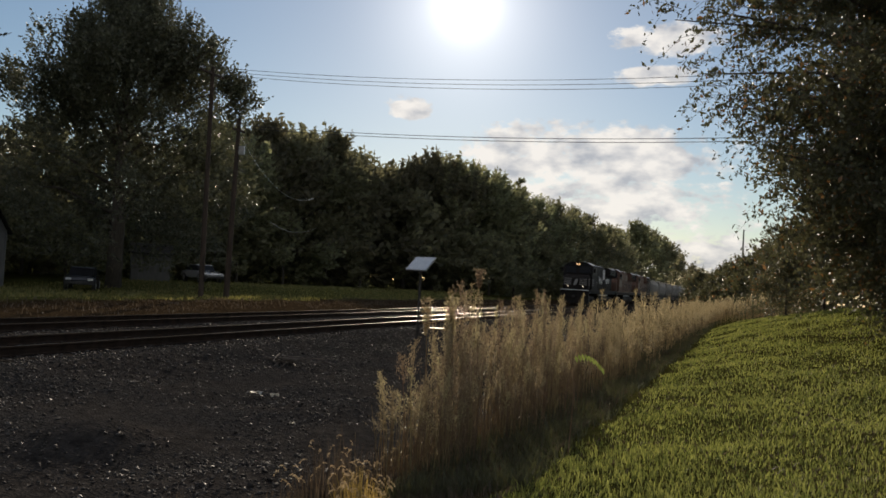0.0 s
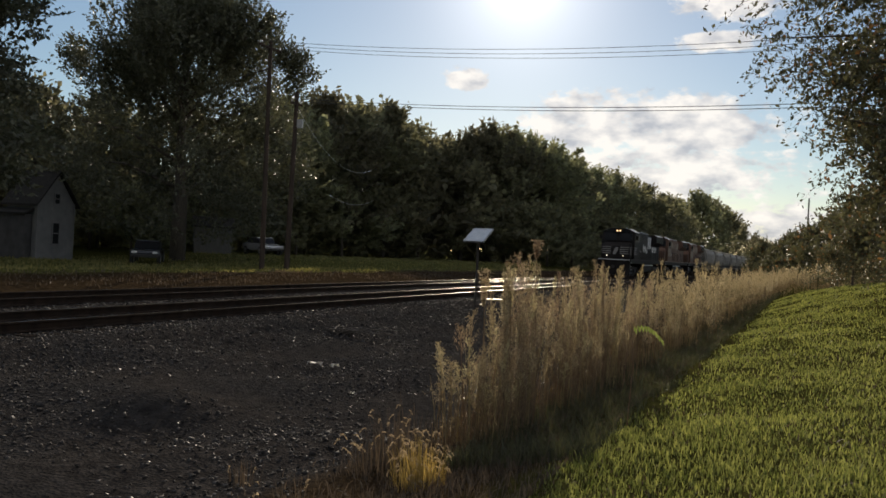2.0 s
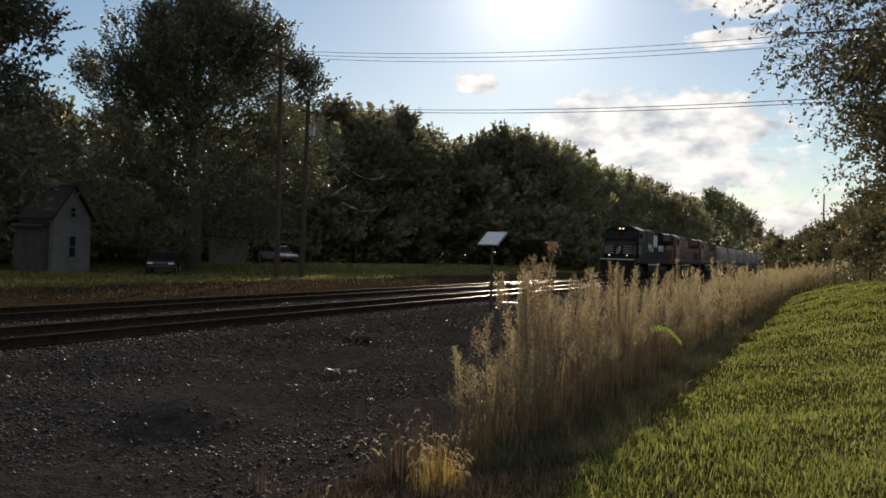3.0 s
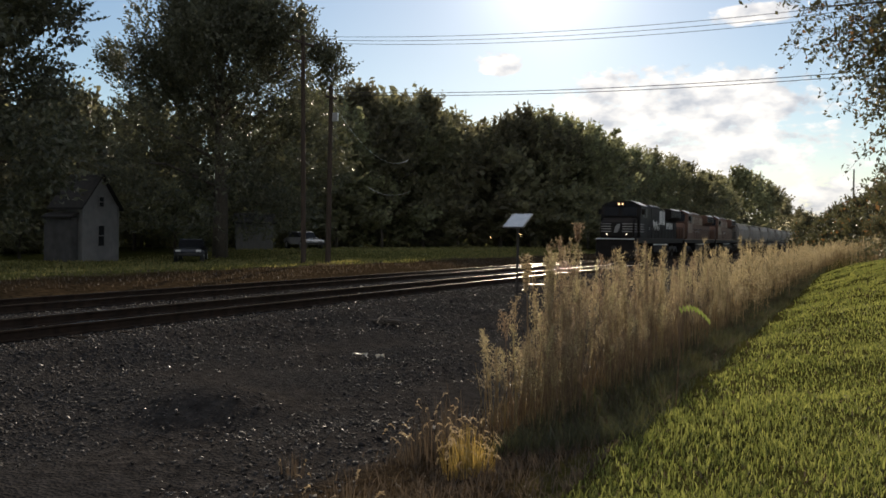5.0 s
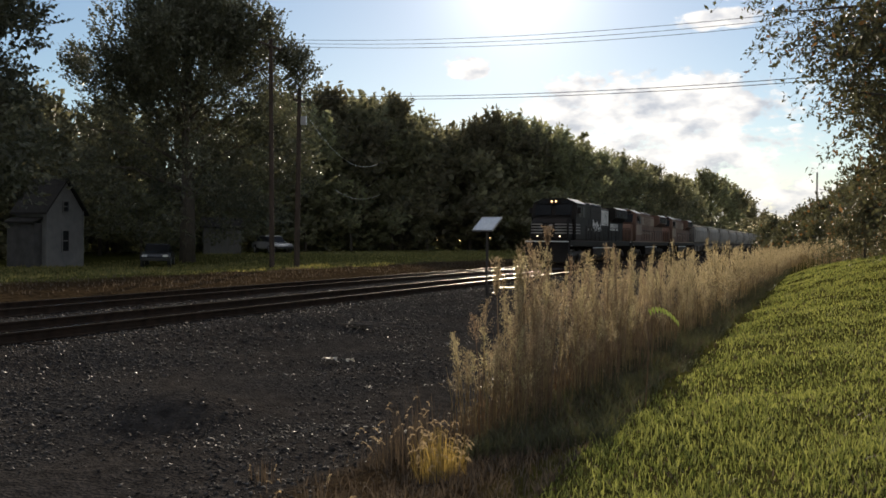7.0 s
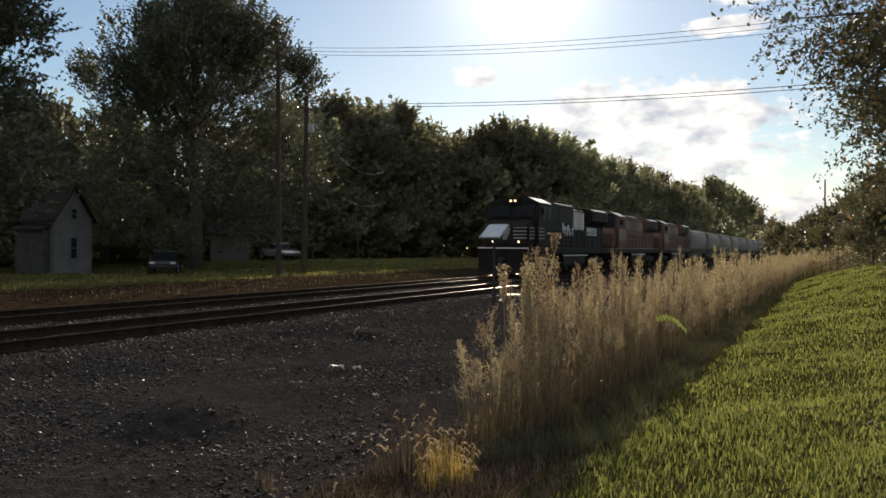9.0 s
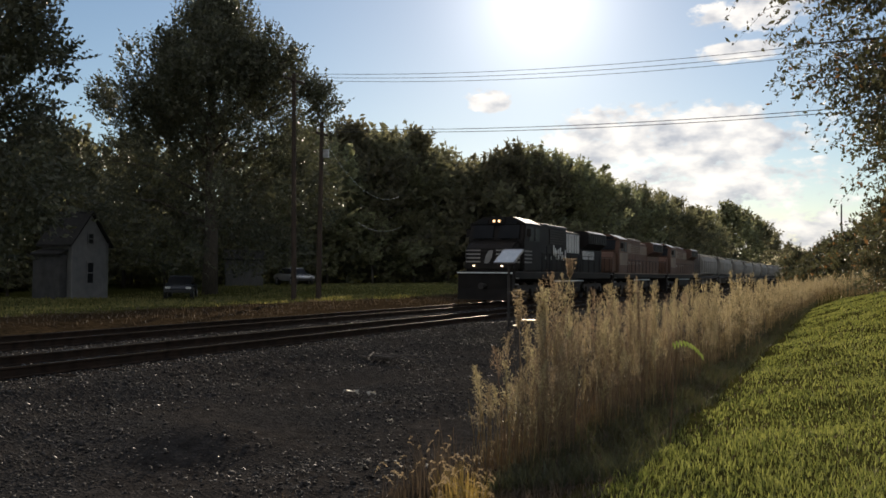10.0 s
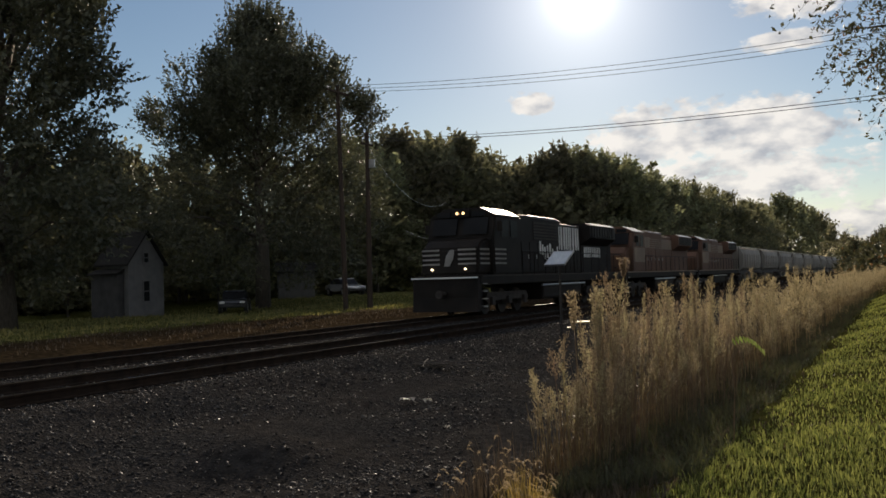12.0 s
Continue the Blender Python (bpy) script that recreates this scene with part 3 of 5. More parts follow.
    bmesh.ops.recalc_face_normals(bm, faces=bm.faces)
    bm.to_mesh(me)
    bm.free()
    me.materials.append(M_BARK)
    me.shade_smooth()
    return me, crown


def plant_tree(meshes, x, y, label, category="tree", group="", turn=0, scale=(1, 1, 1), name="tree"):
    t = thing(name, Matrix.Translation((x, y, float(ground_z(x, y)) - 0.05)) @ pose(0, 0, 0, 0, 0, turn) @ Matrix.Diagonal((*scale, 1)), label, category, group)
    for n, me in zip(("trunk", "crown", "twig"), meshes):
        o = new(n, me)
        o.parent = t
    return t


def spray_tree(seed, height, radius, base, sprays, leaf, material):
    """A tree whose outer twigs are drooping sprays of separate leaves."""
    rng = np.random.default_rng(seed)
    bm = bmesh.new()
    trunk = [(0, 0, -0.3), (0.1, 0, height * 0.3), (-0.1, 0.15, height * 0.62), (0.05, 0, height * 0.95)]
    tube(bm, trunk, [0.3, 0.24, 0.15, 0.04], 9)
    pts, wood_v, wood_f = [], [], []
    limbs = 150
    for k in range(limbs):
        u = (k + rng.random()) / limbs
        z0 = base + (height - base) * u * 0.88
        a = k * 2.399963 + rng.normal(0, 0.25)
        reach = radius * float(np.interp(u, [0, 0.1, 0.19, 0.29, 0.38, 0.53, 0.8, 1], [0.58, 0.64, 0.74, 0.9, 0.98, 1.02, 0.92, 0.45])) * rng.uniform(0.8, 1.08)
        rise = (height - z0) * 0.13 * rng.uniform(0.3, 1.2)
        p0 = Vector((0, 0, z0))
        p1 = Vector((math.cos(a) * reach * 0.5, math.sin(a) * reach * 0.5, z0 + rise * 0.8))
        p2 = Vector((math.cos(a) * reach, math.sin(a) * reach, z0 + rise))
        tube(bm, [p0, p1, p2], [0.07, 0.04, 0.012], 6)
        for j in range(sprays // limbs):
            f = 1 - 0.94 * rng.random() ** 0.8
            q = p1.lerp(p2, (f - 0.5) * 2) if f > 0.5 else p0.lerp(p1, f * 2)
            b = a + rng.normal(0, 0.9)
            ln = rng.uniform(0.6, 1.5)
            n = 25
            t = np.linspace(0, 1, n)[:, None]
            way = np.array([math.cos(b), math.sin(b), rng.uniform(-0.15, 0.75)])
            start = np.array(q) + rng.normal(0, 0.28, 3)
            line = start + way * ln * t + np.array([0, 0, -0.75]) * ln * t ** 2
            pts.append(line + rng.normal(0, 0.075, (n, 3)))
            m = len(wood_v)
            for row in (0, n // 2, n - 1):
                r = 0.008 * (1.2 - row / n)
                wood_v += [line[row] + np.array([r, 0, 0]), line[row] + np.array([-r, r, 0]), line[row] + np.array([0, -r, r])]
            for h in (0, 3):
                for c in range(3):
                    wood_f.append((m + h + c, m + h + (c + 1) % 3, m + h + 3 + (c + 1) % 3, m + h + 3 + c))
    v, f = leaf_cloud(np.concatenate(pts), leaf, leaf * 0.5, rng, 0.5)
    crown = raw_mesh("crown", v, f, material)
    me = bpy.data.meshes.new("trunk")
    bmesh.ops.recalc_face_normals(bm, faces=bm.faces)
    bm.to_mesh(me)
    bm.free()
    me.materials.append(M_BARK)
    me.shade_smooth()
    return me, crown, raw_mesh("twig", np.array(wood_v), np.array(wood_f), M_BARK)


# x, y, height of the trees at the edge of the woods beyond the tracks
WOODS = [(-53, 84, 17.0), (-50, 88, 18.4), (-48, 93, 19.0), (-47, 99, 19.0), (-46, 104, 17.2), (-44, 108, 16.4), (-60, 90, 18), (-57, 97, 19), (-55, 106, 20), (-41, 109, 17.0), (-39, 112, 18.4), (-37, 114, 17.8), (-35, 117, 17.4), (-34, 125, 17.6),
         (-33, 134, 16.0), (-32, 143, 16.2), (-31, 152, 16.6), (-30, 164, 16.6), (-29, 176, 16.0), (-28, 190, 15.6), (-28, 206, 15.4), (-28, 246, 20.6), (-26, 266, 20.0), (-24, 300, 18), (-24, 350, 17), (-23, 420, 16),
         (-50, 80, 17.0), (-50, 92, 17.5), (-50, 108, 18.0), (-47, 124, 18.2), (-45, 144, 18.2), (-42, 168, 18.0),
         (-52, 66, 14.5), (-56, 62, 14.0), (-60, 58, 14.0), (-64, 52, 14.5), (-66, 46, 14.0), (-67, 40, 14), (-66, 33, 15), (-64, 26, 15), (-60, 19, 15), (-72, 66, 16), (-78, 55, 16), (-80, 43, 16), (-78, 30, 16)]
SHRUBS = [(-48, 80, 6.0), (-46, 86, 6.4), (-44, 92, 6.6), (-42, 97, 8.6), (-39, 103, 10.4), (-36, 105, 7.0), (-33, 108, 6.8), (-31, 113, 6.5), (-30, 122, 6.5), (-29, 133, 7), (-28, 145, 7), (-27.5, 158, 7.5), (-27, 172, 7.5),
          (-26.5, 188, 7.5), (-26, 206, 7.5), (-25.5, 226, 7.5), (-51, 76, 6.0), (-54, 72, 6.0), (-53, 66, 5.5), (-53, 57, 6), (-57, 52, 6), (-59, 46, 6), (-60, 40, 6), (-59, 34, 6), (-57, 27, 6), (-54, 21, 6), (-55, 60, 6), (-62, 49, 7), (-63, 37, 7), (-51, 50, 4), (-52, 45, 4), (-48, 56, 4.5), (-53, 112, 8), (-59, 104, 8), (-63, 96, 8), (-66, 88, 8), (-68, 80, 8), (-64, 72, 8), (-68, 66, 8), (-72, 58, 8), (-74, 48, 8), (-74, 38, 8), (-72, 28, 8), (-50, 96, 7), (-55, 89, 7), (-57, 80, 7), (-47, 104, 7)]
FAR_BUSHES = [(-6.5, 150, 5.6), (-4, 132, 5.0), (-2.0, 118, 5.4), (0.8, 104, 5.6), (2.4, 92, 6.2), (-9, 190, 5.5), (-8, 230, 6.5), (4.2, 76, 7.0), (6.0, 60, 7.5), (1.8, 66, 3.4), (3.6, 47, 4.2), (1.9, 47, 2.6), (5.0, 40, 3.6), (-3.0, 125, 5.2), (-0.6, 111, 5.6), (1.6, 98, 6.0), (3.4, 84, 6.6), (5.0, 70, 6.8)]


def undergrowth():
    """Brush that closes the foot of the woods."""
    rng = np.random.default_rng(31)
    line = np.array([(-52, 8), (-60, 22), (-63, 45), (-57, 66), (-51, 84), (-43, 103), (-33, 122), (-28, 160), (-25, 215)], float)
    n = 30000
    t = rng.random(n) * (len(line) - 1.001)
    i = t.astype(int)
    p = line[i] + (line[i + 1] - line[i]) * (t - i)[:, None] + rng.normal(0, 0.9, (n, 2))
    top = 2.2 + 0.9 * np.sin(t * 9) + 0.5 * np.sin(t * 23)
    z = ground_z(p[:, 0], p[:, 1]) + top * rng.random(n)
    v, f = leaf_cloud(np.stack([p[:, 0], p[:, 1], z], -1), 0.42, 0.24, rng, 0.2)
    tagged(new("undergrowth", raw_mesh("undergrowth", v, f, M_WOODS)), "dark tangled brush at the foot of the woods", "undergrowth", kind="stuff")


def build_trees():
    rng = random.Random(11)
    kinds = [tree_meshes(20 + k, 15.0, 5.4 + 0.5 * (k % 3), 0.8, 7600, 0.50, M_WOODS, 130, 0.62 + 0.1 * (k % 2), 0.9, None, 9, 0.3, 10) for k in range(5)]
    plain = [tree_meshes(27 + k, 15.0, 5.8, 0.8, 4200, 0.7, M_WOODS, 120, 0.62, 0.95, None, 9, 0.3, 6) for k in range(2)]
    for x, y, h in WOODS:
        s = h / 15.0 * (1.05 if y > 100 else 1.01)
        hidden = x < -54 or y > 240
        plant_tree(rng.choice(plain if hidden else kinds), x, y, "broadleaf tree in full leaf at the edge of a dark wood", "tree", "trees of the woods", rng.uniform(0, 360), (s * rng.uniform(0.95, 1.25), s * rng.uniform(0.95, 1.25), s))
    undergrowth()
    for x, y, h in ((-36.5, 119, 17.4), (-35.8, 122, 18.2), (-35.4, 125, 17.0), (-37.5, 116, 16.6)):
        plant_tree(kinds[int(y) % 5], x, y, "slim upright tree standing out of the woods", "tree", "slim trees of the woods", rng.uniform(0, 360), (0.34, 0.34, h / 15.0 * 1.04))
    low = [tree_meshes(40 + k, 5.0, 3.0, 0.1, 1900, 0.46, M_WOODS, 50, 0.5, 1.15, limbs=8) for k in range(3)]
    for x, y, h in SHRUBS:
        s = h / 5.0
        plant_tree(rng.choice(low), x, y, "dense green shrub below the trees", "shrub", "shrubs along the woods", rng.uniform(0, 360), (s * 1.25, s * 1.25, s), "shrub")
    brush = tree_meshes(45, 5.0, 3.0, 0.1, 7000, 0.21, M_NEARLEAF, 60, 0.5, 1.15, limbs=10)
    scrub = tree_meshes(48, 5.0, 3.0, 0.1, 2600, 0.38, M_NEARLEAF, 56, 0.5, 1.15, limbs=8)
    for x, y, h in FAR_BUSHES:
        s = h / 5.0
        plant_tree(brush if y < 70 else scrub, x, y, "leafy bush on the weedy side of the railway", "bush", "bushes beside the railway", rng.uniform(0, 360), (s * 0.95, s * 0.95, s), "bush")
    plant_tree(tree_meshes(3, 23.7, 9.0, 1.4, 96000, 0.27, M_LEAF, 300, 0.5, 0.78, 0.42, 30, 0.52), -40.6, 52.0, "tall dark broadleaf tree with an open spiky crown", name="tree")
    plant_tree(tree_meshes(8, 25.7, 6.2, 1.4, 66000, 0.31, M_LEAF, 220, 0.55, 0.9, 0.4, 16), -38.2, 29.5, "tall dense dark tree beside a grey house")
    plant_tree(spray_tree(13, 16.0, 6.3, 0.4, 8100, 0.15, M_NEARLEAF), 4.7, 25.5, "leafy tree on the lawn with drooping browning leaves")
    back = tree_meshes(51, 15.0, 5.6, 0.3, 22000, 0.3, M_NEARLEAF, 140, 0.62, 0.95, limbs=14)
    for x, y, h in ((8.6, 30.0, 14.0), (6.2, 35.0, 12.0)):
        plant_tree(back, x, y, "dark broadleaf tree behind the lawn tree", "tree", "trees behind the lawn", rng.uniform(0, 360), (h / 15.0, h / 15.0, h / 15.0))


# ---- weeds ----
def weed_mesh(seed, detail):
    """One dry weed a metre tall: stem, narrow hanging leaves, and a feathery head of rising branchlets."""
    rng = np.random.default_rng(seed)
    V, F, K = [], [], []

    def add(v, f, k):
        F.append(f + sum(len(x) for x in V))
        V.append(v)
        K.append(np.full(len(f), k))
    bend = rng.normal(0, 0.05, 2)
    # the main stem and one or two bare stalks beside it
    for lead in range(3 if detail else 1):
        r = 0.0065 if lead == 0 else rng.uniform(0.003, 0.0055)
        top = 1.0 if lead == 0 else rng.uniform(0.45, 0.85)
        off = (0, 0) if lead == 0 else rng.normal(0, 0.06, 2)
        sv = []
        for z, q in ((-0.03, 1.0), (0.5 * top, 0.8), (top, 0.35)):
            for k in range(3):
                sv.append((off[0] * (1 + 0.4 * z) + bend[0] * z * z + r * q * math.cos(k * 2.094), off[1] * (1 + 0.4 * z) + bend[1] * z * z + r * q * math.sin(k * 2.094), z))
        sf = [(i * 3 + k, i * 3 + (k + 1) % 3, i * 3 + 3 + (k + 1) % 3, i * 3 + 3 + k) for i in range(2) for k in range(3)]
        add(np.array(sv), np.array(sf), 0)
    m = 18 if detail else 10
    u = rng.uniform(0.15, 0.72, m)
    a = rng.uniform(0, math.tau, m)
    d = rng.uniform(0.01, 0.05, m)
    c = np.stack([bend[0] * u * u + np.cos(a) * d, bend[1] * u * u + np.sin(a) * d, u], -1)
    v, f = leaf_cloud(c, 0.07 if detail else 0.11, 0.008 if detail else 0.016, rng, 0.7)
    add(v, f, 0)
    head = rng.uniform(0.22, 0.42)
    wide = rng.uniform(0.06, 0.125)
    n = 30 if detail else 14
    per = 9 if detail else 4
    rows = []
    for k in range(n):
        t = k / n
        z = 1 - head + head * t
        a = rng.uniform(0, math.tau)
        ln = (wide * (1 - t) ** 0.7 + 0.02) * rng.uniform(0.5, 1.15)
        s = np.linspace(0.1, 1, per)[:, None]
        p = np.array([bend[0] * z * z, bend[1] * z * z, z]) + np.array([math.cos(a), math.sin(a), 0]) * ln * s + np.array([0, 0, 1.0]) * ln * 1.15 * s ** 1.3
        rows.append(p + rng.normal(0, 0.006, (per, 3)))
    v, f = leaf_cloud(np.concatenate(rows), 0.022 if detail else 0.042, 0.0068 if detail else 0.017, rng, -0.9)
    add(v, f, 1)
    return np.concatenate(V), np.concatenate(F), np.concatenate(K)


def two_tone(name, v, f, k):
    me = raw_mesh(name, v, f, M_WEED)
    me.materials.append(M_PLUME)
    me.polygons.foreach_set("material_index", np.ascontiguousarray(k, dtype=np.int32))
    return me


def weed_field():
    """The belt of weeds between ditch and lawn: the nearest are pieces of their own, the rest is one mesh."""
    rng = np.random.default_rng(9)
    n = 3500
    y = 8.5 + 88 * rng.random(n) ** 1.75
    x = -3.05 + 0.012 * (y - 8) + 0.12 * np.sin(y * 0.7) + np.clip(rng.normal(0, 0.38, n), -0.8, 0.6 + 0.015 * y)
    patch = 0.5 + 0.25 * np.sin(y * 1.9 + x * 2.0) + 0.25 * np.sin(y * 0.83 - x * 3.1 + 1.0)
    rag = -3.40 + 0.15 * np.sin(y * 3.3) - 0.3 * np.clip((y - 10) / 8, 0, 3)
    keep = (rng.random(n) < 0.14 + 0.52 * patch) & (x > rag) & (x < -2.5 + 0.07 * np.clip(y - 9, 0, 12))
    x, y, patch = x[keep], y[keep], patch[keep]
    h = (1.02 + 0.6 * patch) * rng.uniform(0.5, 1.26, len(x)) + 0.0035 * y
    h *= np.clip(1 - 0.4 * (x + 2.95), 0.66, 1.0)
    h *= np.clip(0.95 + 0.3 * (x - rag[keep]) / 0.4, 0.95, 1.0)
    order = np.argsort(y)
    x, y, h = x[order], y[order], h[order]
    stand = thing("weed_stand", pose(0, 0, 0), "tall dry backlit weeds with feathery tan tops", "weeds", kind="stuff")
    kinds = [two_tone("weed_plant", *weed_mesh(60 + k, True)) for k in range(12)]
    # beyond the swell of the lawn the weeds spread out
    m = 420
    x2, y2 = rng.uniform(-2.2, 3.4, m), rng.uniform(52, 96, m)
    x, y, h = np.concatenate([x, x2]), np.concatenate([y, y2]), np.concatenate([h, rng.uniform(0.9, 1.7, m)])
    near = 300
    for k in range(near):
        o = new("weed_plant", kinds[int(rng.integers(12))])
        o.parent = stand
        o.matrix_basis = pose(x[k], y[k], float(ground_z(x[k], y[k])), rng.normal(0, 2.5), rng.normal(0, 2.5), rng.uniform(0, 360)) @ Matrix.Diagonal((rng.uniform(0.9, 1.25), rng.uniform(0.9, 1.25), h[k], 1))
    V, F, K, at = [], [], [], 0
    fine, plain = [weed_mesh(80 + k, True) for k in range(6)], [weed_mesh(90 + k, False) for k in range(6)]
    for k in range(near, len(x)):
        v, f, m = (fine if y[k] < 21 else plain)[int(rng.integers(6))]
        a = rng.uniform(0, math.tau)
        w = v * np.array([1.1, 1.1, h[k]])
        w = np.stack([w[:, 0] * math.cos(a) - w[:, 1] * math.sin(a) + x[k] + rng.normal(0, 0.03) * v[:, 2], w[:, 0] * math.sin(a) + w[:, 1] * math.cos(a) + y[k], w[:, 2] + float(ground_z(x[k], y[k]))], -1)
        V.append(w)
        F.append(f + at)
        K.append(m)
        at += len(w)
    rest = new("weed_rows", two_tone("weed_rows", np.concatenate(V), np.concatenate(F), np.concatenate(K)))
    rest.parent = stand
    tagged(rest, "weeds running on along the ditch", kind="stuff")


def tall_weed(x, y, h, plume_r, plume_h, seed, label):
    rng = np.random.default_rng(seed)
    w = thing("weed", pose(x, y, float(ground_z(x, y))), label, "weed", "weeds that stand out")
    part("stem", tube(bmesh.new(), [(0, 0, -0.02), (0.03, 0.01, h * 0.5), (0.0, 0.0, h * 0.9)], [0.009, 0.007, 0.004], 6), M_WEED, w)
    m = 420
    u = rng.random(m)
    a = rng.uniform(0, math.tau, m)
    d = plume_r * (0.15 + 0.85 * u ** 0.8) * np.sqrt(rng.random(m)) * (0.75 + 0.35 * np.sin(5 * a))
    v, f = leaf_cloud(np.stack([np.cos(a) * d, np.sin(a) * d, h - plume_h * 0.8 + u * plume_h], -1), 0.034, 0.013, rng, -0.6)
    o = tagged(new("plume", raw_mesh("plume", v, f, M_PLUME)), kind="stuff")
    o.parent = w
    m = 40
    u = rng.uniform(0.05, 0.5, m)
    v, f = leaf_cloud(np.stack([rng.normal(0, 0.03, m), rng.normal(0, 0.03, m), h * u], -1), 0.1, 0.012, rng, 0.5)
    new("foliage", raw_mesh("foliage", v, f, M_WEED)).parent = w


def foxtail_clump(x, y, r, h, n, seed, label):
    """A clump of straw-coloured grass with nodding seed heads."""
    rng = np.random.default_rng(seed)
    c = thing("grass_clump", pose(x, y, float(ground_z(x, y)) - 0.01), label, "grass clump", "straw-coloured grass clumps")
    sv, sf, heads = [], [], []
    for k in range(n):
        a, d = rng.uniform(0, math.tau), r * math.sqrt(rng.random())
        p = np.array([math.cos(a) * d, math.sin(a) * d, 0])
        hh = h * rng.uniform(0.3, 1.3) * (1.15 - 0.5 * d / r)
        out = np.array([math.cos(a), math.sin(a), 0]) * 0.25 * hh * rng.random() + np.append(rng.normal(0, 0.08, 2) * hh, 0)
        q = [p, p + out * 0.4 + [0, 0, hh * 0.6], p + out + [0, 0, hh]]
        s = np.array([-math.sin(a), math.cos(a), 0])
        b = len(sv)
        for pt, w in zip(q, (0.0045, 0.0035, 0.001)):
            sv += [pt - s * w, pt + s * w]
        sf += [(b, b + 1, b + 3, b + 2), (b + 2, b + 3, b + 5, b + 4)]
        if rng.random() < (0.22 if seed == 3 else 0.13):
            u = np.linspace(0, 1, 26)[:, None]
            b = rng.uniform(0, math.tau)
            heads.append(q[2] + np.array([math.cos(b), math.sin(b), 0.6]) * 0.065 * u + np.array([0, 0, -0.075]) * u ** 2 + rng.normal(0, 0.003, (26, 3)))
    new("tuft", raw_mesh("tuft", np.array(sv), np.array(sf), M_DEAD if seed != 3 else M_TUFTSTEM)).parent = c
    v, f = leaf_cloud(np.concatenate(heads), 0.017, 0.007, rng, 0)
    o = tagged(new("seed_plume", raw_mesh("seed_plume", v, f, M_TUFT)), kind="stuff")
    o.parent = c


def frond(x, y, z, turn):
    """A green compound leaf arching out of the weeds."""
    c = thing("sumac_frond", pose(x, y, float(ground_z(x, y)), 0, 0, turn), "bright green compound leaf arching out of the weeds", "plant")
    z = z - float(ground_z(x, y))
    part("stem", tube(bmesh.new(), [(0, 0, -0.02), (0.03, 0, z * 0.6), (0.0, 0, z)], [0.008, 0.006, 0.004], 6), M_WEED, c)
    for side in (-1, 1):
        bm = bmesh.new()
        for k in range(9):
            u = k / 8
            px, pz = 0.02 + 0.27 * u, z + 0.04 - 0.25 * (u - 0.3) ** 2
            a = bm.verts.new((px, 0, pz))
            b = bm.verts.new((px + 0.026, side * 0.025, pz - 0.03))
            d = bm.verts.new((px + 0.03, side * 0.04, pz - 0.075))
            e = bm.verts.new((px + 0.003, side * 0.02, pz - 0.035))
            bm.faces.new((a, b, d, e))
        part("leaflets", bm, M_GREENLEAF, c)


def build_weeds():
    weed_field()
    tall_weed(-2.88, 10.1, 2.05, 0.085, 0.21, 1, "single tall weed with a pale bushy seed head")
    tall_weed(-3.35, 9.7, 1.78, 0.10, 0.42, 2, "broad weed with a greenish feathery top")
    tall_weed(-3.2, 10.2, 1.75, 0.09, 0.45, 5, "broad weed with a greenish feathery top")
    foxtail_clump(-2.85, 6.9, 0.24, 0.36, 260, 3, "sunlit golden grass clump at the end of the weeds")
    foxtail_clump(-3.35, 7.4, 0.35, 0.42, 150, 4, "sparse straw grass with nodding seed heads")
    foxtail_clump(-3.0, 5.2, 0.35, 0.3, 160, 6, "low dead grass clump on the ditch bank")
    foxtail_clump(-3.6, 8.3, 0.4, 0.5, 120, 8, "sparse reddish grass stems beside the cinders")
    foxtail_clump(-3.55, 7.7, 0.45, 0.35, 110, 9, "sparse reddish grass stems beside the cinders")
    foxtail_clump(-4.6, 7.0, 0.2, 0.25, 30, 10, "thin dry grass stalks on the cinders")
    frond(-1.62, 9.3, 0.84, 5)


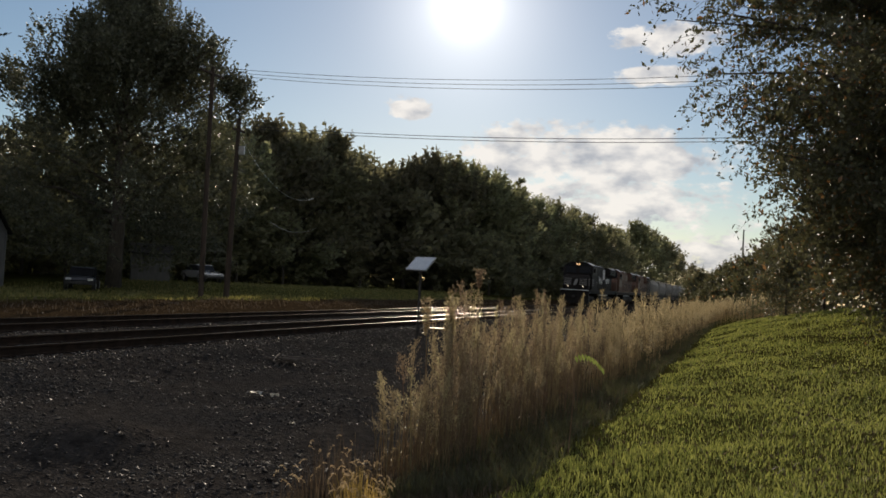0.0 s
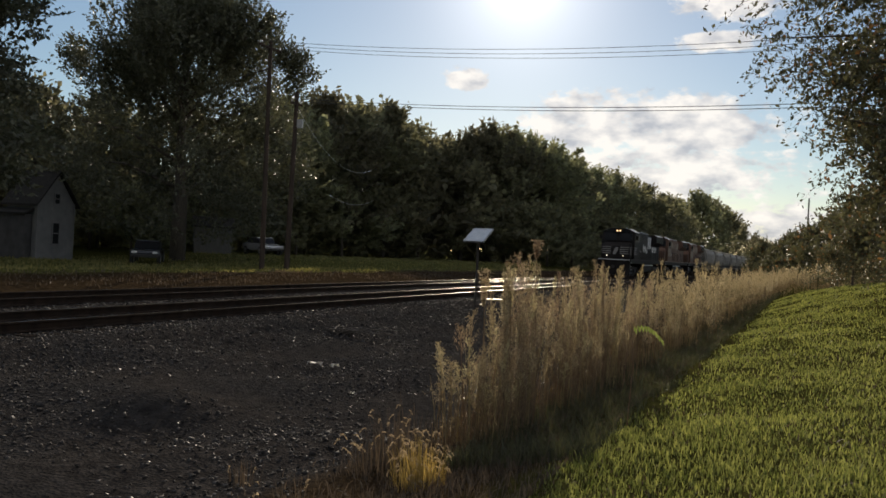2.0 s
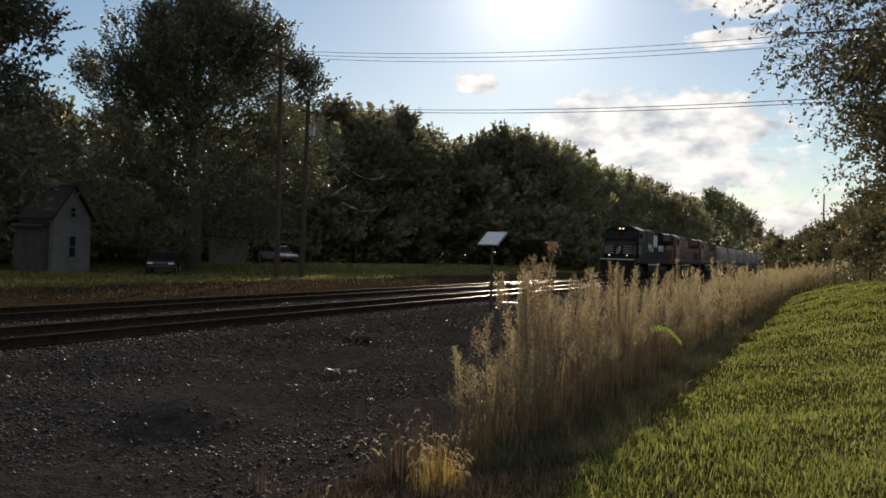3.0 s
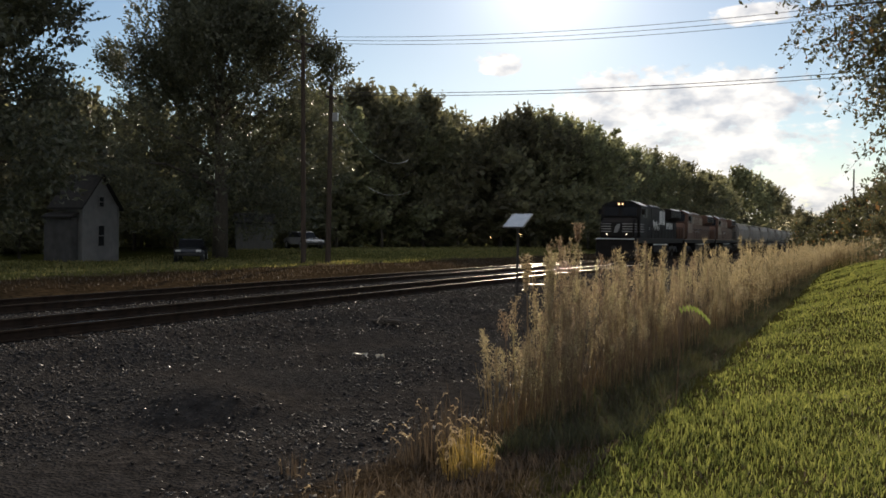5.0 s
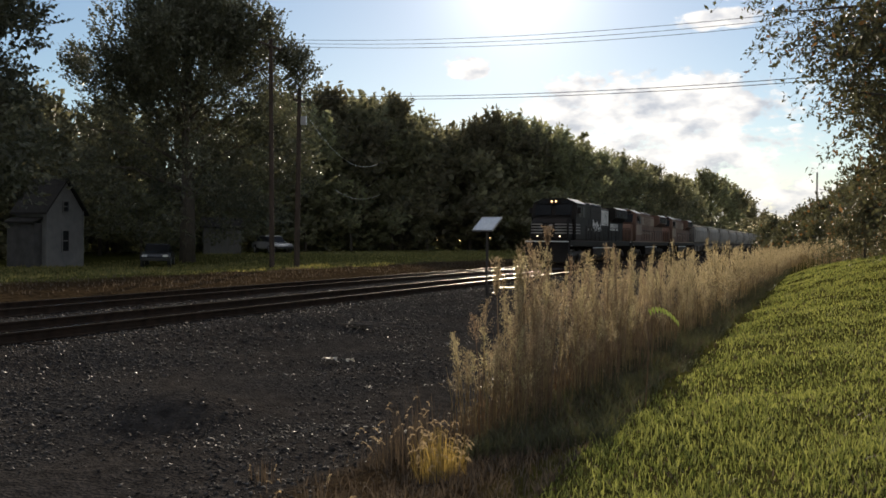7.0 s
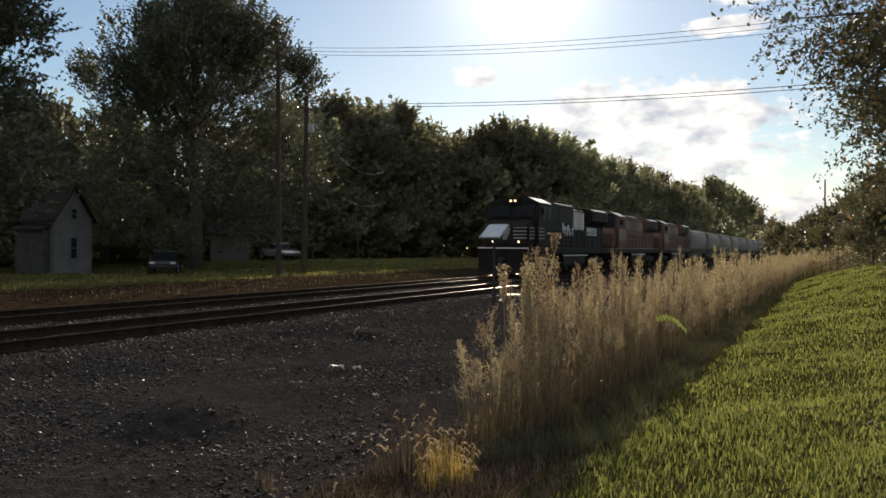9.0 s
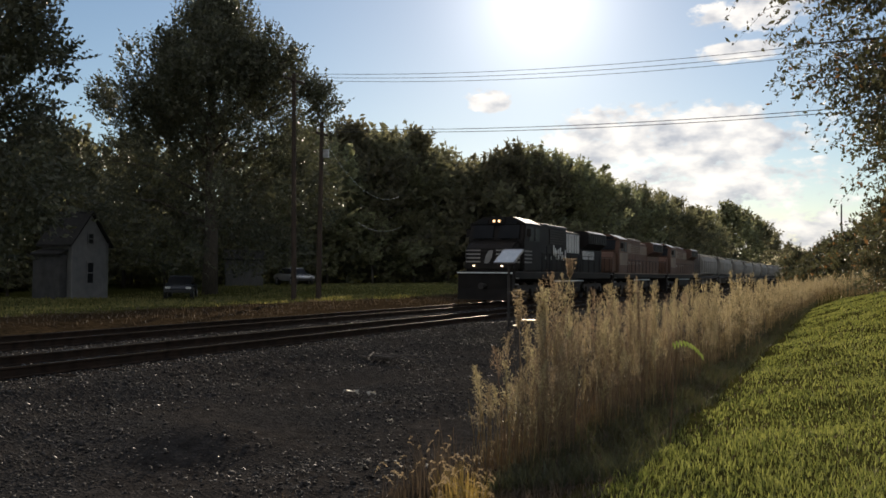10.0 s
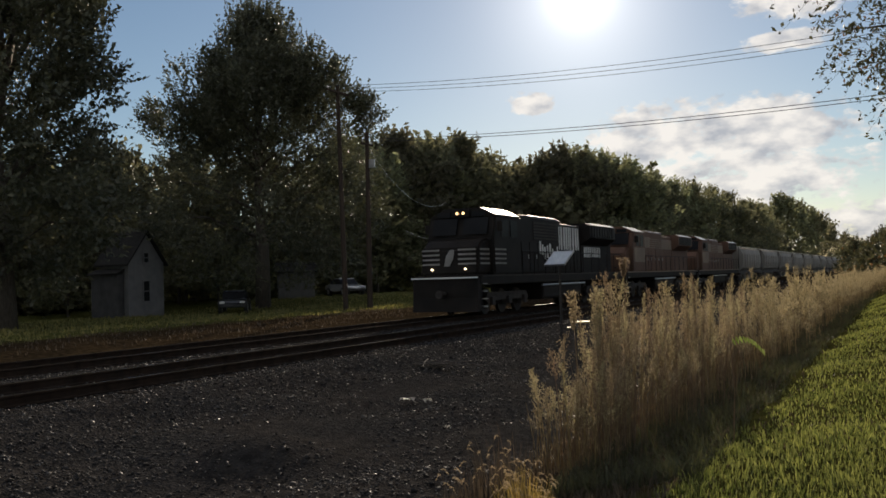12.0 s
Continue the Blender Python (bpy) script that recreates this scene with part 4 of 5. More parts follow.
# ---- buildings, poles, cars ----
def build_house(x, y):
    """A narrow gabled house with its gable end to the tracks and a lower wing. Local +x faces the tracks."""
    h = thing("house", pose(x, y, float(ground_z(x, y))), "grey narrow two-storey gabled house with a low wing", "house")
    w, eave, apex = 1.5, 3.6, 5.5
    bm = bmesh.new()
    prism(bm, [(-w, -0.2), (w, -0.2), (w, eave), (0, apex), (-w, eave)], "x", -2.6, 0)
    part("wall", bm, M_SIDING, h, "grey weathered siding")
    for k in range(12):
        z = 0.2 + k * 0.28
        part("siding_board", box(bmesh.new(), 0.004, 0.022, -w + 0.06, w - 0.06, z, z + 0.255), M_SIDING, h)
    for s in (-1, 1):
        bm = bmesh.new()
        prism(bm, [(0, apex + 0.02), (s * (w + 0.3), eave - 0.3), (s * (w + 0.3), eave - 0.16), (0, apex + 0.17)], "x", -2.8, 0.25)
        part("roof", bm, M_ROOF, h, "dark shingled roof slope")
    for s in (-1, 1):
        part("corner_board", box(bmesh.new(), 0.023, 0.05, s * w - 0.06, s * w + 0.06, 0, eave), M_SIDING, h)
    for z0, z1, half in ((0.95, 2.35, 0.3), (3.5, 4.2, 0.24)):
        win = part("window", box(bmesh.new(), 0.02, 0.05, -half, half, z0, z1), M_GLASS, h, "dark upright window")
        f = bmesh.new()
        for a in (-1, 1):
            box(f, 0.051, 0.08, a * half - 0.05, a * half + 0.05, z0, z1)
            box(f, 0.081, 0.1, -half - 0.08, half + 0.08, (z0 if a < 0 else z1) - 0.05, (z0 if a < 0 else z1) + 0.05)
        box(f, 0.051, 0.07, -half + 0.05, half - 0.05, (z0 + z1) / 2 - 0.03, (z0 + z1) / 2 + 0.03)
        part("frame", f, M_SIDING, win)
    # same siding as the gable, with the wall's shade in its colour
    part("wing_wall", box(bmesh.new(), -2.7, -0.4, -w - 0.6, -w - 0.01, -0.2, 2.75), M_SHADESIDING, h, "wall of the low wing, siding coloured darker for shade")
    bm = bmesh.new()
    prism(bm, [(-w - 0.8, 2.75), (-w - 0.02, 3.05), (-w - 0.02, 3.15), (-w - 0.8, 2.85)], "x", -2.8, -0.3)
    part("wing_roof", bm, M_ROOF, h, "low-pitched dark wing roof")


def build_shed(x, y):
    s = thing("shed", pose(x, y, float(ground_z(x, y)), 0, 0, -50), "grey wooden shed with a white-framed window under the trees", "shed")
    bm = bmesh.new()
    prism(bm, [(-0.9, -0.2), (0.9, -0.2), (0.9, 2.3), (0, 2.9), (-0.9, 2.3)], "y", 0, 3)
    part("wall", bm, surface("shed_boards", (0.10, 0.10, 0.098), (0.16, 0.157, 0.15), 0.8, 0, 3, 40, 0.4, stretch=(6, 6, 0.5)), s)
    for k in (-1, 1):
        bm = bmesh.new()
        prism(bm, [(0, 2.92), (k * 1.15, 2.14), (k * 1.15, 2.26), (0, 3.04)], "y", -0.2, 3.2)
        part("roof", bm, M_ROOF, s)
    win = part("window", box(bmesh.new(), 0.1, 0.6, -0.04, -0.004, 0.9, 2.1), M_GLASS, s)
    f = bmesh.new()
    box(f, 0.02, 0.1, -0.06, -0.004, 0.82, 2.18)
    box(f, 0.6, 0.68, -0.06, -0.004, 0.82, 2.18)
    box(f, 0.1, 0.6, -0.06, -0.004, 2.1, 2.18)
    box(f, 0.1, 0.6, -0.06, -0.004, 0.82, 0.9)
    part("frame", f, M_SIDING, win, "white window frame")


def wheel_mesh(r, w):
    bm = bmesh.new()
    n = 20
    prism(bm, [(r * math.cos(k * math.tau / n), r * math.sin(k * math.tau / n)) for k in range(n)], "x", -w / 2, w / 2)
    return bm


def build_car(x, y, turn, paint, label):
    """A parked car. Local +y is its front."""
    z = float(ground_z(x, y))
    c = thing("car", pose(x, y, z, 0, 0, turn), label, "car", "parked cars")
    b = bmesh.new()
    side = [(-2.2, 0.4), (2.2, 0.4), (2.3, 0.62), (2.2, 0.82), (1.1, 0.98), (-1.5, 1.0), (-2.25, 0.92), (-2.3, 0.6)]
    cab = [(1.15, 0.97), (0.35, 1.42), (-0.9, 1.45), (-1.75, 0.99)]
    prism(b, side, "x", -0.88, 0.88)
    bmesh.ops.recalc_face_normals(b, faces=b.faces)
    bmesh.ops.bevel(b, geom=list(b.edges), offset=0.07, segments=2, affect="EDGES")
    part("body", b, paint, c, smooth=False)
    b = bmesh.new()
    prism(b, cab, "x", -0.74, 0.74)
    bmesh.ops.recalc_face_normals(b, faces=b.faces)
    bmesh.ops.bevel(b, geom=list(b.edges), offset=0.06, segments=2, affect="EDGES")
    part("cabin_glass", b, M_GLASS, c, "dark glass")
    top = max(p[1] for p in cab)
    part("roof", box(bmesh.new(), -0.7, 0.7, cab[2][0] - 0.02, cab[1][0] + 0.02, top - 0.05, top + 0.02, 0.03), paint, c)
    for s in (-1, 1):
        for yy in (1.55, -1.5):
            wl = part("wheel", wheel_mesh(0.36, 0.22), M_RUBBER, c)
            wl.location = (s * 0.8, yy, 0.36)
            part("rim", wheel_mesh(0.2, 0.235), M_GALV, wl)
        part("headlight", box(bmesh.new(), s * 0.62 - 0.16, s * 0.62 + 0.16, side[2][0] - 0.06, side[2][0] + 0.02, 0.66, 0.8, 0.02), M_GALV, c)
    part("bumper", box(bmesh.new(), -0.86, 0.86, side[2][0] - 0.1, side[2][0] + 0.06, 0.42, 0.6, 0.03), M_RUBBER, c)


def sagging(a, b, sag, n=24):
    a, b = Vector(a), Vector(b)
    return [a.lerp(b, k / n) - Vector((0, 0, 4 * sag * (k / n) * (1 - k / n))) for k in range(n + 1)]


def cable(a, b, sag, r, material, label):
    c = mesh_object("power_line", tube(bmesh.new(), sagging(a, b, sag), r, 5), material)
    tagged(c, label, "power line", "overhead lines")


def utility_pole(x, y, height, r, lean, arms, label):
    z = float(ground_z(x, y))
    p = thing("utility_pole", pose(x, y, z, 0, lean, 0), label, "utility pole", "utility poles")
    part("post", tube(bmesh.new(), [(0, 0, -0.3), (0, 0, height * 0.5), (0, 0, height)], [r, r * 0.85, r * 0.68], 12), M_POLE, p)
    for zz, half in arms:
        part("crossarm", box(bmesh.new(), -0.06, 0.06, -half, half, zz - 0.06, zz + 0.06, 0.01), M_POLE, p)
        for k in (-1, 0, 1) if half > 0.9 else (-1, 1):
            part("insulator", tube(bmesh.new(), [(0, k * (half - 0.1), zz + 0.06), (0, k * (half - 0.1), zz + 0.14), (0, k * (half - 0.1), zz + 0.22)], [0.03, 0.055, 0.03], 8), M_GALV, p)
    return p


def build_lines():
    utility_pole(-28.4, 43.8, 12.8, 0.155, -0.9, [(12.4, 1.1)], "tall brown wooden utility pole on the grass verge")
    p = utility_pole(-27.9, 45.6, 10.3, 0.17, 0.5, [(9.6, 0.6)], "dark wooden utility pole carrying two cables")
    part("bracket", box(bmesh.new(), 0.12, 0.5, -0.05, 0.05, 8.2, 8.7, 0.02), M_GALV, p, "small grey cable bracket")
    utility_pole(9.5, 41.0, 13.4, 0.18, 0.0, [(11.4, 1.1), (8.6, 0.6)], "utility pole behind the lawn tree")
    utility_pole(-0.8, 190.0, 15.4, 0.2, 0.0, [(15.0, 1.0)], "slim distant utility pole beyond the bushes")
    for k in (-1, 0, 1):
        cable((-28.6, 43.8 + k * 1.0, 12.5), (9.5, 41.0 + k * 1.0, 11.6), 0.9, 0.012, M_WIRE, "thin dark overhead power line crossing the railway")
    for k in (-1, 1):
        cable((-27.9, 45.6 + k * 0.5, 9.7), (9.5, 41.0 + k * 0.5, 8.8), 0.6, 0.016, M_WIRE, "dark overhead cable crossing the railway")
    cable((-27.9, 45.6, 9.5), (-33.5, 67.0, 7.7), 1.5, 0.011, M_BRIGHT_WIRE, "slack pale service cable glinting in the sun")
    cable((-33.4, 60.0, 5.2), (-30.2, 61.0, 4.9), 0.5, 0.012, M_BRIGHT_WIRE, "short slack cable glinting in the sun")


def build_wayside():
    """A track lubricator: a solar panel on a post and a tank beside the near track."""
    x, y = -10.4, 28.9
    z = float(ground_z(x, y))
    s = thing("solar_panel", pose(x, y, z), "pale tilted solar panel on a thin steel post beside the track", "solar panel")
    part("post", tube(bmesh.new(), [(0.05, 0.1, -0.2), (0.05, 0.1, 1.95 - z)], 0.045, 10), M_TRUCK, s, "dark steel post")
    plate = part("panel", box(bmesh.new(), -0.39, 0.39, -0.35, 0.35, -0.02, 0.02, 0.008), M_PANEL, s, "pale glossy panel")
    ahead, aside = Vector((-0.339, 0.941, 0)), Vector((0.941, 0.339, 0))
    u = (aside * 0.64 - ahead * 0.45).normalized()
    v = (aside * 0.32 + ahead * 0.455 + Vector((0, 0, 0.43))).normalized()
    turn = Matrix((u, v, u.cross(v))).transposed().to_4x4()
    plate.matrix_basis = Matrix.Translation((0.08, 0, 2.08 - z)) @ turn
    fr = bmesh.new()
    for a in (-1, 1):
        box(fr, a * 0.39 - 0.02, a * 0.39 + 0.02, -0.37, 0.37, -0.03, 0.028)
        box(fr, -0.37, 0.37, a * 0.355 - 0.018, a * 0.355 + 0.018, -0.03, 0.028)
    part("frame", fr, M_GALV, plate)
    x, y = -7.9, 23.6
    z = float(ground_z(x, y))
    c = thing("grease_tank", pose(x, y, z, 0, 0, 18), "small steel track box on a stand with a sunlit lid", "equipment box")
    part("body", box(bmesh.new(), -0.07, 0.07, -0.07, 0.07, -0.05, 0.26 - z - 0.03, 0.02), M_TRUCK, c)
    part("lid", box(bmesh.new(), -0.25, 0.25, -0.17, 0.17, 0.262 - z - 0.03, 0.30 - z - 0.03, 0.01), M_YELLOWSTEEL, c, "bright metal lid")
    part("lower_step", box(bmesh.new(), -0.36, -0.25, -0.1, 0.1, 0.12 - z - 0.03, 0.15 - z - 0.03, 0.008), M_YELLOWSTEEL, c, "bright metal step")


def build_litter():
    for x, y, w, turn in ((-7.95, 14.1, 0.26, 20), (-7.6, 14.2, 0.15, 70), (-6.2, 12.2, 0.09, 10)):
        bm = bmesh.new()
        n = 6
        for k in range(n):
            a = bm.verts.new((w * (k / (n - 1) - 0.5), -w * 0.3, 0.02 + 0.08 * abs(math.sin(k * 1.9))))
            b = bm.verts.new((w * (k / (n - 1) - 0.5) + 0.01, w * 0.3, 0.015 + 0.06 * abs(math.cos(k * 1.3))))
            if k:
                bm.faces.new((pa, a, b, pb))
            pa, pb = a, b
        bmesh.ops.solidify(bm, geom=list(bm.faces), thickness=0.004)
        o = mesh_object("litter", bm, M_PAPER)
        o.matrix_basis = pose(x, y, float(ground_z(x, y)) + 0.035, 0, 0, turn)
        tagged(o, "crumpled pale scrap of litter on the stones", "litter", "scraps of litter")


def build_debris(x, y):
    """A low heap of dead sticks on the cinders."""
    rng = random.Random(17)
    d = thing("debris_pile", pose(x, y, float(ground_z(x, y))), "low heap of dead brown sticks on the stones", "debris")
    for k in range(26):
        a, ln = rng.uniform(0, math.tau), rng.uniform(0.3, 0.9)
        px, py, pz = rng.gauss(0, 0.35), rng.gauss(0, 0.2), rng.uniform(0.03, 0.16)
        q = Vector((math.cos(a) * ln / 2, math.sin(a) * ln / 2, rng.uniform(-0.06, 0.06)))
        c = Vector((px, py, pz))
        part("stick", tube(bmesh.new(), [c - q, c + Vector((rng.gauss(0, 0.03), 0, 0.03)), c + q], [0.02, 0.016, 0.008], 5), M_BARK, d)


# ---- train ----
MOVERS, WHEELSETS = [], []


def wheelset(parent, y, r=0.52):
    bm = bmesh.new()
    for s in (-1, 1):
        n = 22
        ring = [(r * math.cos(k * math.tau / n), r * math.sin(k * math.tau / n)) for k in range(n)]
        prism(bm, ring, "x", s * 0.70, s * 0.83)
        prism(bm, [(u * 0.35, v * 0.35) for u, v in ring], "x", s * 0.832, s * 0.90)
        for k in range(5):
            a = k * math.tau / 5
            box(bm, min(s * 0.832, s * 0.85), max(s * 0.832, s * 0.85), math.cos(a) * 0.3 - 0.05, math.cos(a) * 0.3 + 0.05, math.sin(a) * 0.3 - 0.05, math.sin(a) * 0.3 + 0.05)
    tube(bm, [(-0.7, 0, 0), (0.7, 0, 0)], 0.1, 8)
    w = part("wheelset", bm, M_TRUCK, parent, "pair of iron wheels on an axle")
    w.location = (0, y, r)
    WHEELSETS.append((w, y, r))
    return w


def truck(parent, y, axles, gap):
    half = gap * (axles - 1) / 2
    for s in (-1, 1):
        bm = bmesh.new()
        prism(bm, [(y - half - 0.6, 0.62), (y - half - 0.35, 0.9), (y + half + 0.35, 0.9), (y + half + 0.6, 0.62), (y + half + 0.3, 0.42), (y + half - 0.4, 0.55), (y - half + 0.4, 0.55), (y - half - 0.3, 0.42)], "x", min(s * 0.95, s * 1.12), max(s * 0.95, s * 1.12))
        for k in range(axles):
            yy = y - half + k * gap
            box(bm, min(s * 1.121, s * 1.25), max(s * 1.121, s * 1.25), yy - 0.17, yy + 0.17, 0.38, 0.72, 0.02)
        part("truck_frame", bm, M_TRUCK, parent, "grimy cast truck side frame")
    for k in range(axles):
        wheelset(parent, y - half + k * gap)


def rail_posts(parent, x, y0, y1, z, n):
    bm = tube(bmesh.new(), [(x, y0, z + 1.0), (x, y1, z + 1.0)], 0.02, 6)
    part("handrail", bm, M_BLACK, parent)
    for k in range(n):
        y = y0 + (y1 - y0) * k / (n - 1)
        part("handrail_post", tube(bmesh.new(), [(x, y, z), (x, y, z + 1.0)], 0.018, 6), M_BLACK, parent)


def locomotive(front_y, paint, upper, lettered, lit, label):
    """A six-axle diesel locomotive 20.9 m long. Local y = 0 is its front, +y runs back along the train."""
    L = 20.9
    e = thing("locomotive", pose(FAR_TRACK, front_y, 0), label, "locomotive", "locomotives at the head of the train")
    MOVERS.append((e, front_y))
    part("underframe", box(bmesh.new(), -1.48, 1.48, 0.35, L - 0.35, 1.22, 1.62, 0.04), M_BLACK, e, "black walkway frame")
    bm = bmesh.new()
    prism(bm, [(0.05, 0.18), (0.32, 0.18), (0.5, 0.6), (0.5, 1.5), (0.12, 1.5), (0.12, 0.75)], "x", -1.45, 1.45)
    part("pilot", bm, M_BLACK, e, "black snow plough and pilot plate")
    part("front_step", box(bmesh.new(), -1.46, 1.46, 0.0, 0.118, 1.50, 1.56), M_WHITE if lit else M_ROOFSHEET, e, "pale sill over the pilot")
    part("coupler", tube(bmesh.new(), [(0, -0.45, 0.88), (0, 0.1, 0.88)], [0.16, 0.11], 8), M_TRUCK, e)
    part("rear_coupler", tube(bmesh.new(), [(0, L - 0.1, 0.88), (0, L + 0.2, 0.88)], [0.11, 0.16], 8), M_TRUCK, e)
    # nose and cab
    nose = bmesh.new()
    prism(nose, [(0.55, 1.63), (2.0, 1.63), (2.0, 3.2), (1.1, 3.05), (0.6, 2.7)], "x", -1.3, 1.3)
    bmesh.ops.recalc_face_normals(nose, faces=nose.faces)
    bmesh.ops.bevel(nose, geom=list(nose.edges), offset=0.1, segments=2, affect="EDGES")
    nose = part("nose", nose, paint, e)
    cab = bmesh.new()
    prism(cab, [(1.7, 1.63), (4.6, 1.63), (4.6, 4.06), (1.92, 4.06), (1.62, 3.15)], "x", -1.52, 1.52)
    bmesh.ops.recalc_face_normals(cab, faces=cab.faces)
    bmesh.ops.bevel(cab, geom=list(cab.edges), offset=0.06, segments=2, affect="EDGES")
    cab = part("cab", cab, upper, e)
    roof = bmesh.new()
    prism(roof, [(-1.54, 4.02), (-1.5, 4.08), (-0.8, 4.42), (0.8, 4.42), (1.5, 4.08), (1.54, 4.02)], "y", 1.85, 4.7)
    bmesh.ops.recalc_face_normals(roof, faces=roof.faces)
    bmesh.ops.bevel(roof, geom=list(roof.edges), offset=0.03, segments=2, affect="EDGES")
    roof = part("cab_roof", roof, upper, e, "cab roof with sloping sides")
    for s in (-1, 1):
        for y0, y1 in ((2.0, 3.25), (3.34, 4.6)):
            sheet = bmesh.new()
            prism(sheet, [(s * 0.86, 4.396), (s * 1.46, 4.105), (s * 1.46, 4.125), (s * 0.86, 4.416)], "y", y0, y1)
            part("roof_panel", sheet, M_ROOFSHEET, roof, "bare metal panel on the roof slope")
    for s in (-1, 1):
        g = bmesh.new()
        prism(g, [(1.55, 3.3), (1.60, 3.3), (1.86, 4.0), (1.81, 4.0)], "x", min(s * 0.15, s * 1.25), max(s * 0.15, s * 1.25))
        g = part("windshield", g, M_GLASS, e, "dark windshield")
        for yy in (2.4, 3.4):
            part("side_window", box(bmesh.new(), min(s * 1.51, s * 1.545), max(s * 1.51, s * 1.545), yy, yy + 0.75, 3.2, 3.9), M_GLASS, e)
        part("mirror", box(bmesh.new(), min(s * 1.56, s * 1.78), max(s * 1.56, s * 1.78), 1.95, 2.0, 3.4, 3.8), M_BLACK, e)
    part("light_housing", box(bmesh.new(), -0.42, 0.42, 1.72, 2.2, 4.02, 4.36, 0.04), upper, e)
    for s in (-1, 1):
        lamp = tube(bmesh.new(), [(s * 0.14, 1.70, 4.2), (s * 0.14, 1.76, 4.2)], 0.065, 12)
        part("headlight", lamp, M_HEADLIGHT if lit else M_GLASS, e, "warm lit headlight" if lit else "")
        lamp = tube(bmesh.new(), [(s * 0.75, 0.46, 1.88), (s * 0.75, 0.53, 1.88)], 0.045, 12)
        part("ditch_light", lamp, M_DITCH if lit else M_GLASS, e, "lit ditch light" if lit else "")
        part("number_board", box(bmesh.new(), min(s * 0.5, s * 1.1), max(s * 0.5, s * 1.1), 1.80, 1.90, 4.06, 4.26), M_GLASS, e)
    if lettered:
        for k in range(4):
            z = 2.05 + 0.19 * k
            for a, b in ((-1.2, -0.42), (0.42, 1.2)):
                part("nose_stripe", box(bmesh.new(), a, b, 0.535, 0.552, z, z + 0.075), M_STRIPE, nose, "white stripe")
            for s in (-1, 1):
                part("side_stripe", box(bmesh.new(), min(s * 1.29, s * 1.312), max(s * 1.29, s * 1.312), 0.75, 1.68, z, z + 0.075), M_STRIPE, nose, "white stripe")
                part("cab_stripe", box(bmesh.new(), min(s * 1.515, s * 1.532), max(s * 1.515, s * 1.532), 1.75, 2.9, z, z + 0.075), M_STRIPE, cab, "white stripe")
        bm = bmesh.new()
        prism(bm, [(-0.22, 2.0), (0.02, 2.0), (0.2, 2.3), (0.26, 2.66), (0.06, 2.66), (-0.12, 2.42)], "y", 0.53, 0.551)
        part("nose_emblem", bm, M_STRIPE, nose, "pale emblem as a plain shape")
    # hoods
    part("equipment_hood", box(bmesh.new(), -1.35, 1.35, 4.72, 10.0, 1.63, 4.25, 0.07), upper, e, "wide equipment hood behind the cab")
    lip = bmesh.new()
    prism(lip, [(1.13, 4.255), (1.36, 4.15), (1.38, 4.17), (1.15, 4.29)], "y", 6.2, 10.02)
    part("hood_lip", lip, M_ROOFSHEET, e, "bare roof edge")
    for s in (-1, 1):
        for k in range(5):
            y = 5.0 + k * 1.0
            door = part("equipment_door", box(bmesh.new(), min(s * 1.351, s * 1.372), max(s * 1.351, s * 1.372), y, y + 0.92, 1.75, 3.05, 0.008), upper, e)
            part("door_latch", box(bmesh.new(), min(s * 1.373, s * 1.39), max(s * 1.373, s * 1.39), y + 0.78, y + 0.84, 2.3, 2.5), M_ROOFSHEET, door)
        for k in range(6):
            z = 3.2 + k * 0.14
            part("louvre", box(bmesh.new(), min(s * 1.351, s * 1.385), max(s * 1.351, s * 1.385), 6.5, 9.7, z, z + 0.08), M_TRUCK if lettered else upper, e)
    part("engine_hood", box(bmesh.new(), -0.98, 0.98, 10.02, 14.4, 1.63, 4.1, 0.1), upper, e, "engine hood")
    for k in range(7):
        y = 10.35 + k * 0.56
        for s in (-1, 1):
            part("hood_door", box(bmesh.new(), min(s * 0.981, s * 1.0), max(s * 0.981, s * 1.0), y, y + 0.5, 1.8, 3.0, 0.006), upper, e)
    part("exhaust_stack", box(bmesh.new(), -0.3, 0.3, 12.2, 13.2, 4.1, 4.38, 0.03), M_TRUCK, e)
    rad = bmesh.new()
    prism(rad, [(-0.98, 1.63), (0.98, 1.63), (0.98, 3.1), (1.5, 3.45), (1.5, 4.12), (1.25, 4.25), (-1.25, 4.25), (-1.5, 4.12), (-1.5, 3.45), (-0.98, 3.1)], "y", 14.45, 19.2)
    part("radiator_hood", rad, upper, e, "flared radiator hood")
    for s in (-1, 1):
        for k in range(9):
            y = 14.75 + k * 0.47
            part("radiator_slat", box(bmesh.new(), min(s * 1.501, s * 1.53), max(s * 1.501, s * 1.53), y, y + 0.36, 3.5, 4.08), M_BLACK, e)
        cover = bmesh.new()
        prism(cover, [(s * 1.24, 4.262), (s * 1.49, 4.132), (s * 1.50, 4.15), (s * 1.25, 4.28)], "y", 15.0, 19.0)
        part("radiator_roof", cover, M_ROOFSHEET, e, "bare metal radiator cover")
    part("tail_hood", box(bmesh.new(), -0.98, 0.98, 19.22, 20.0, 1.63, 3.9, 0.1), upper, e)
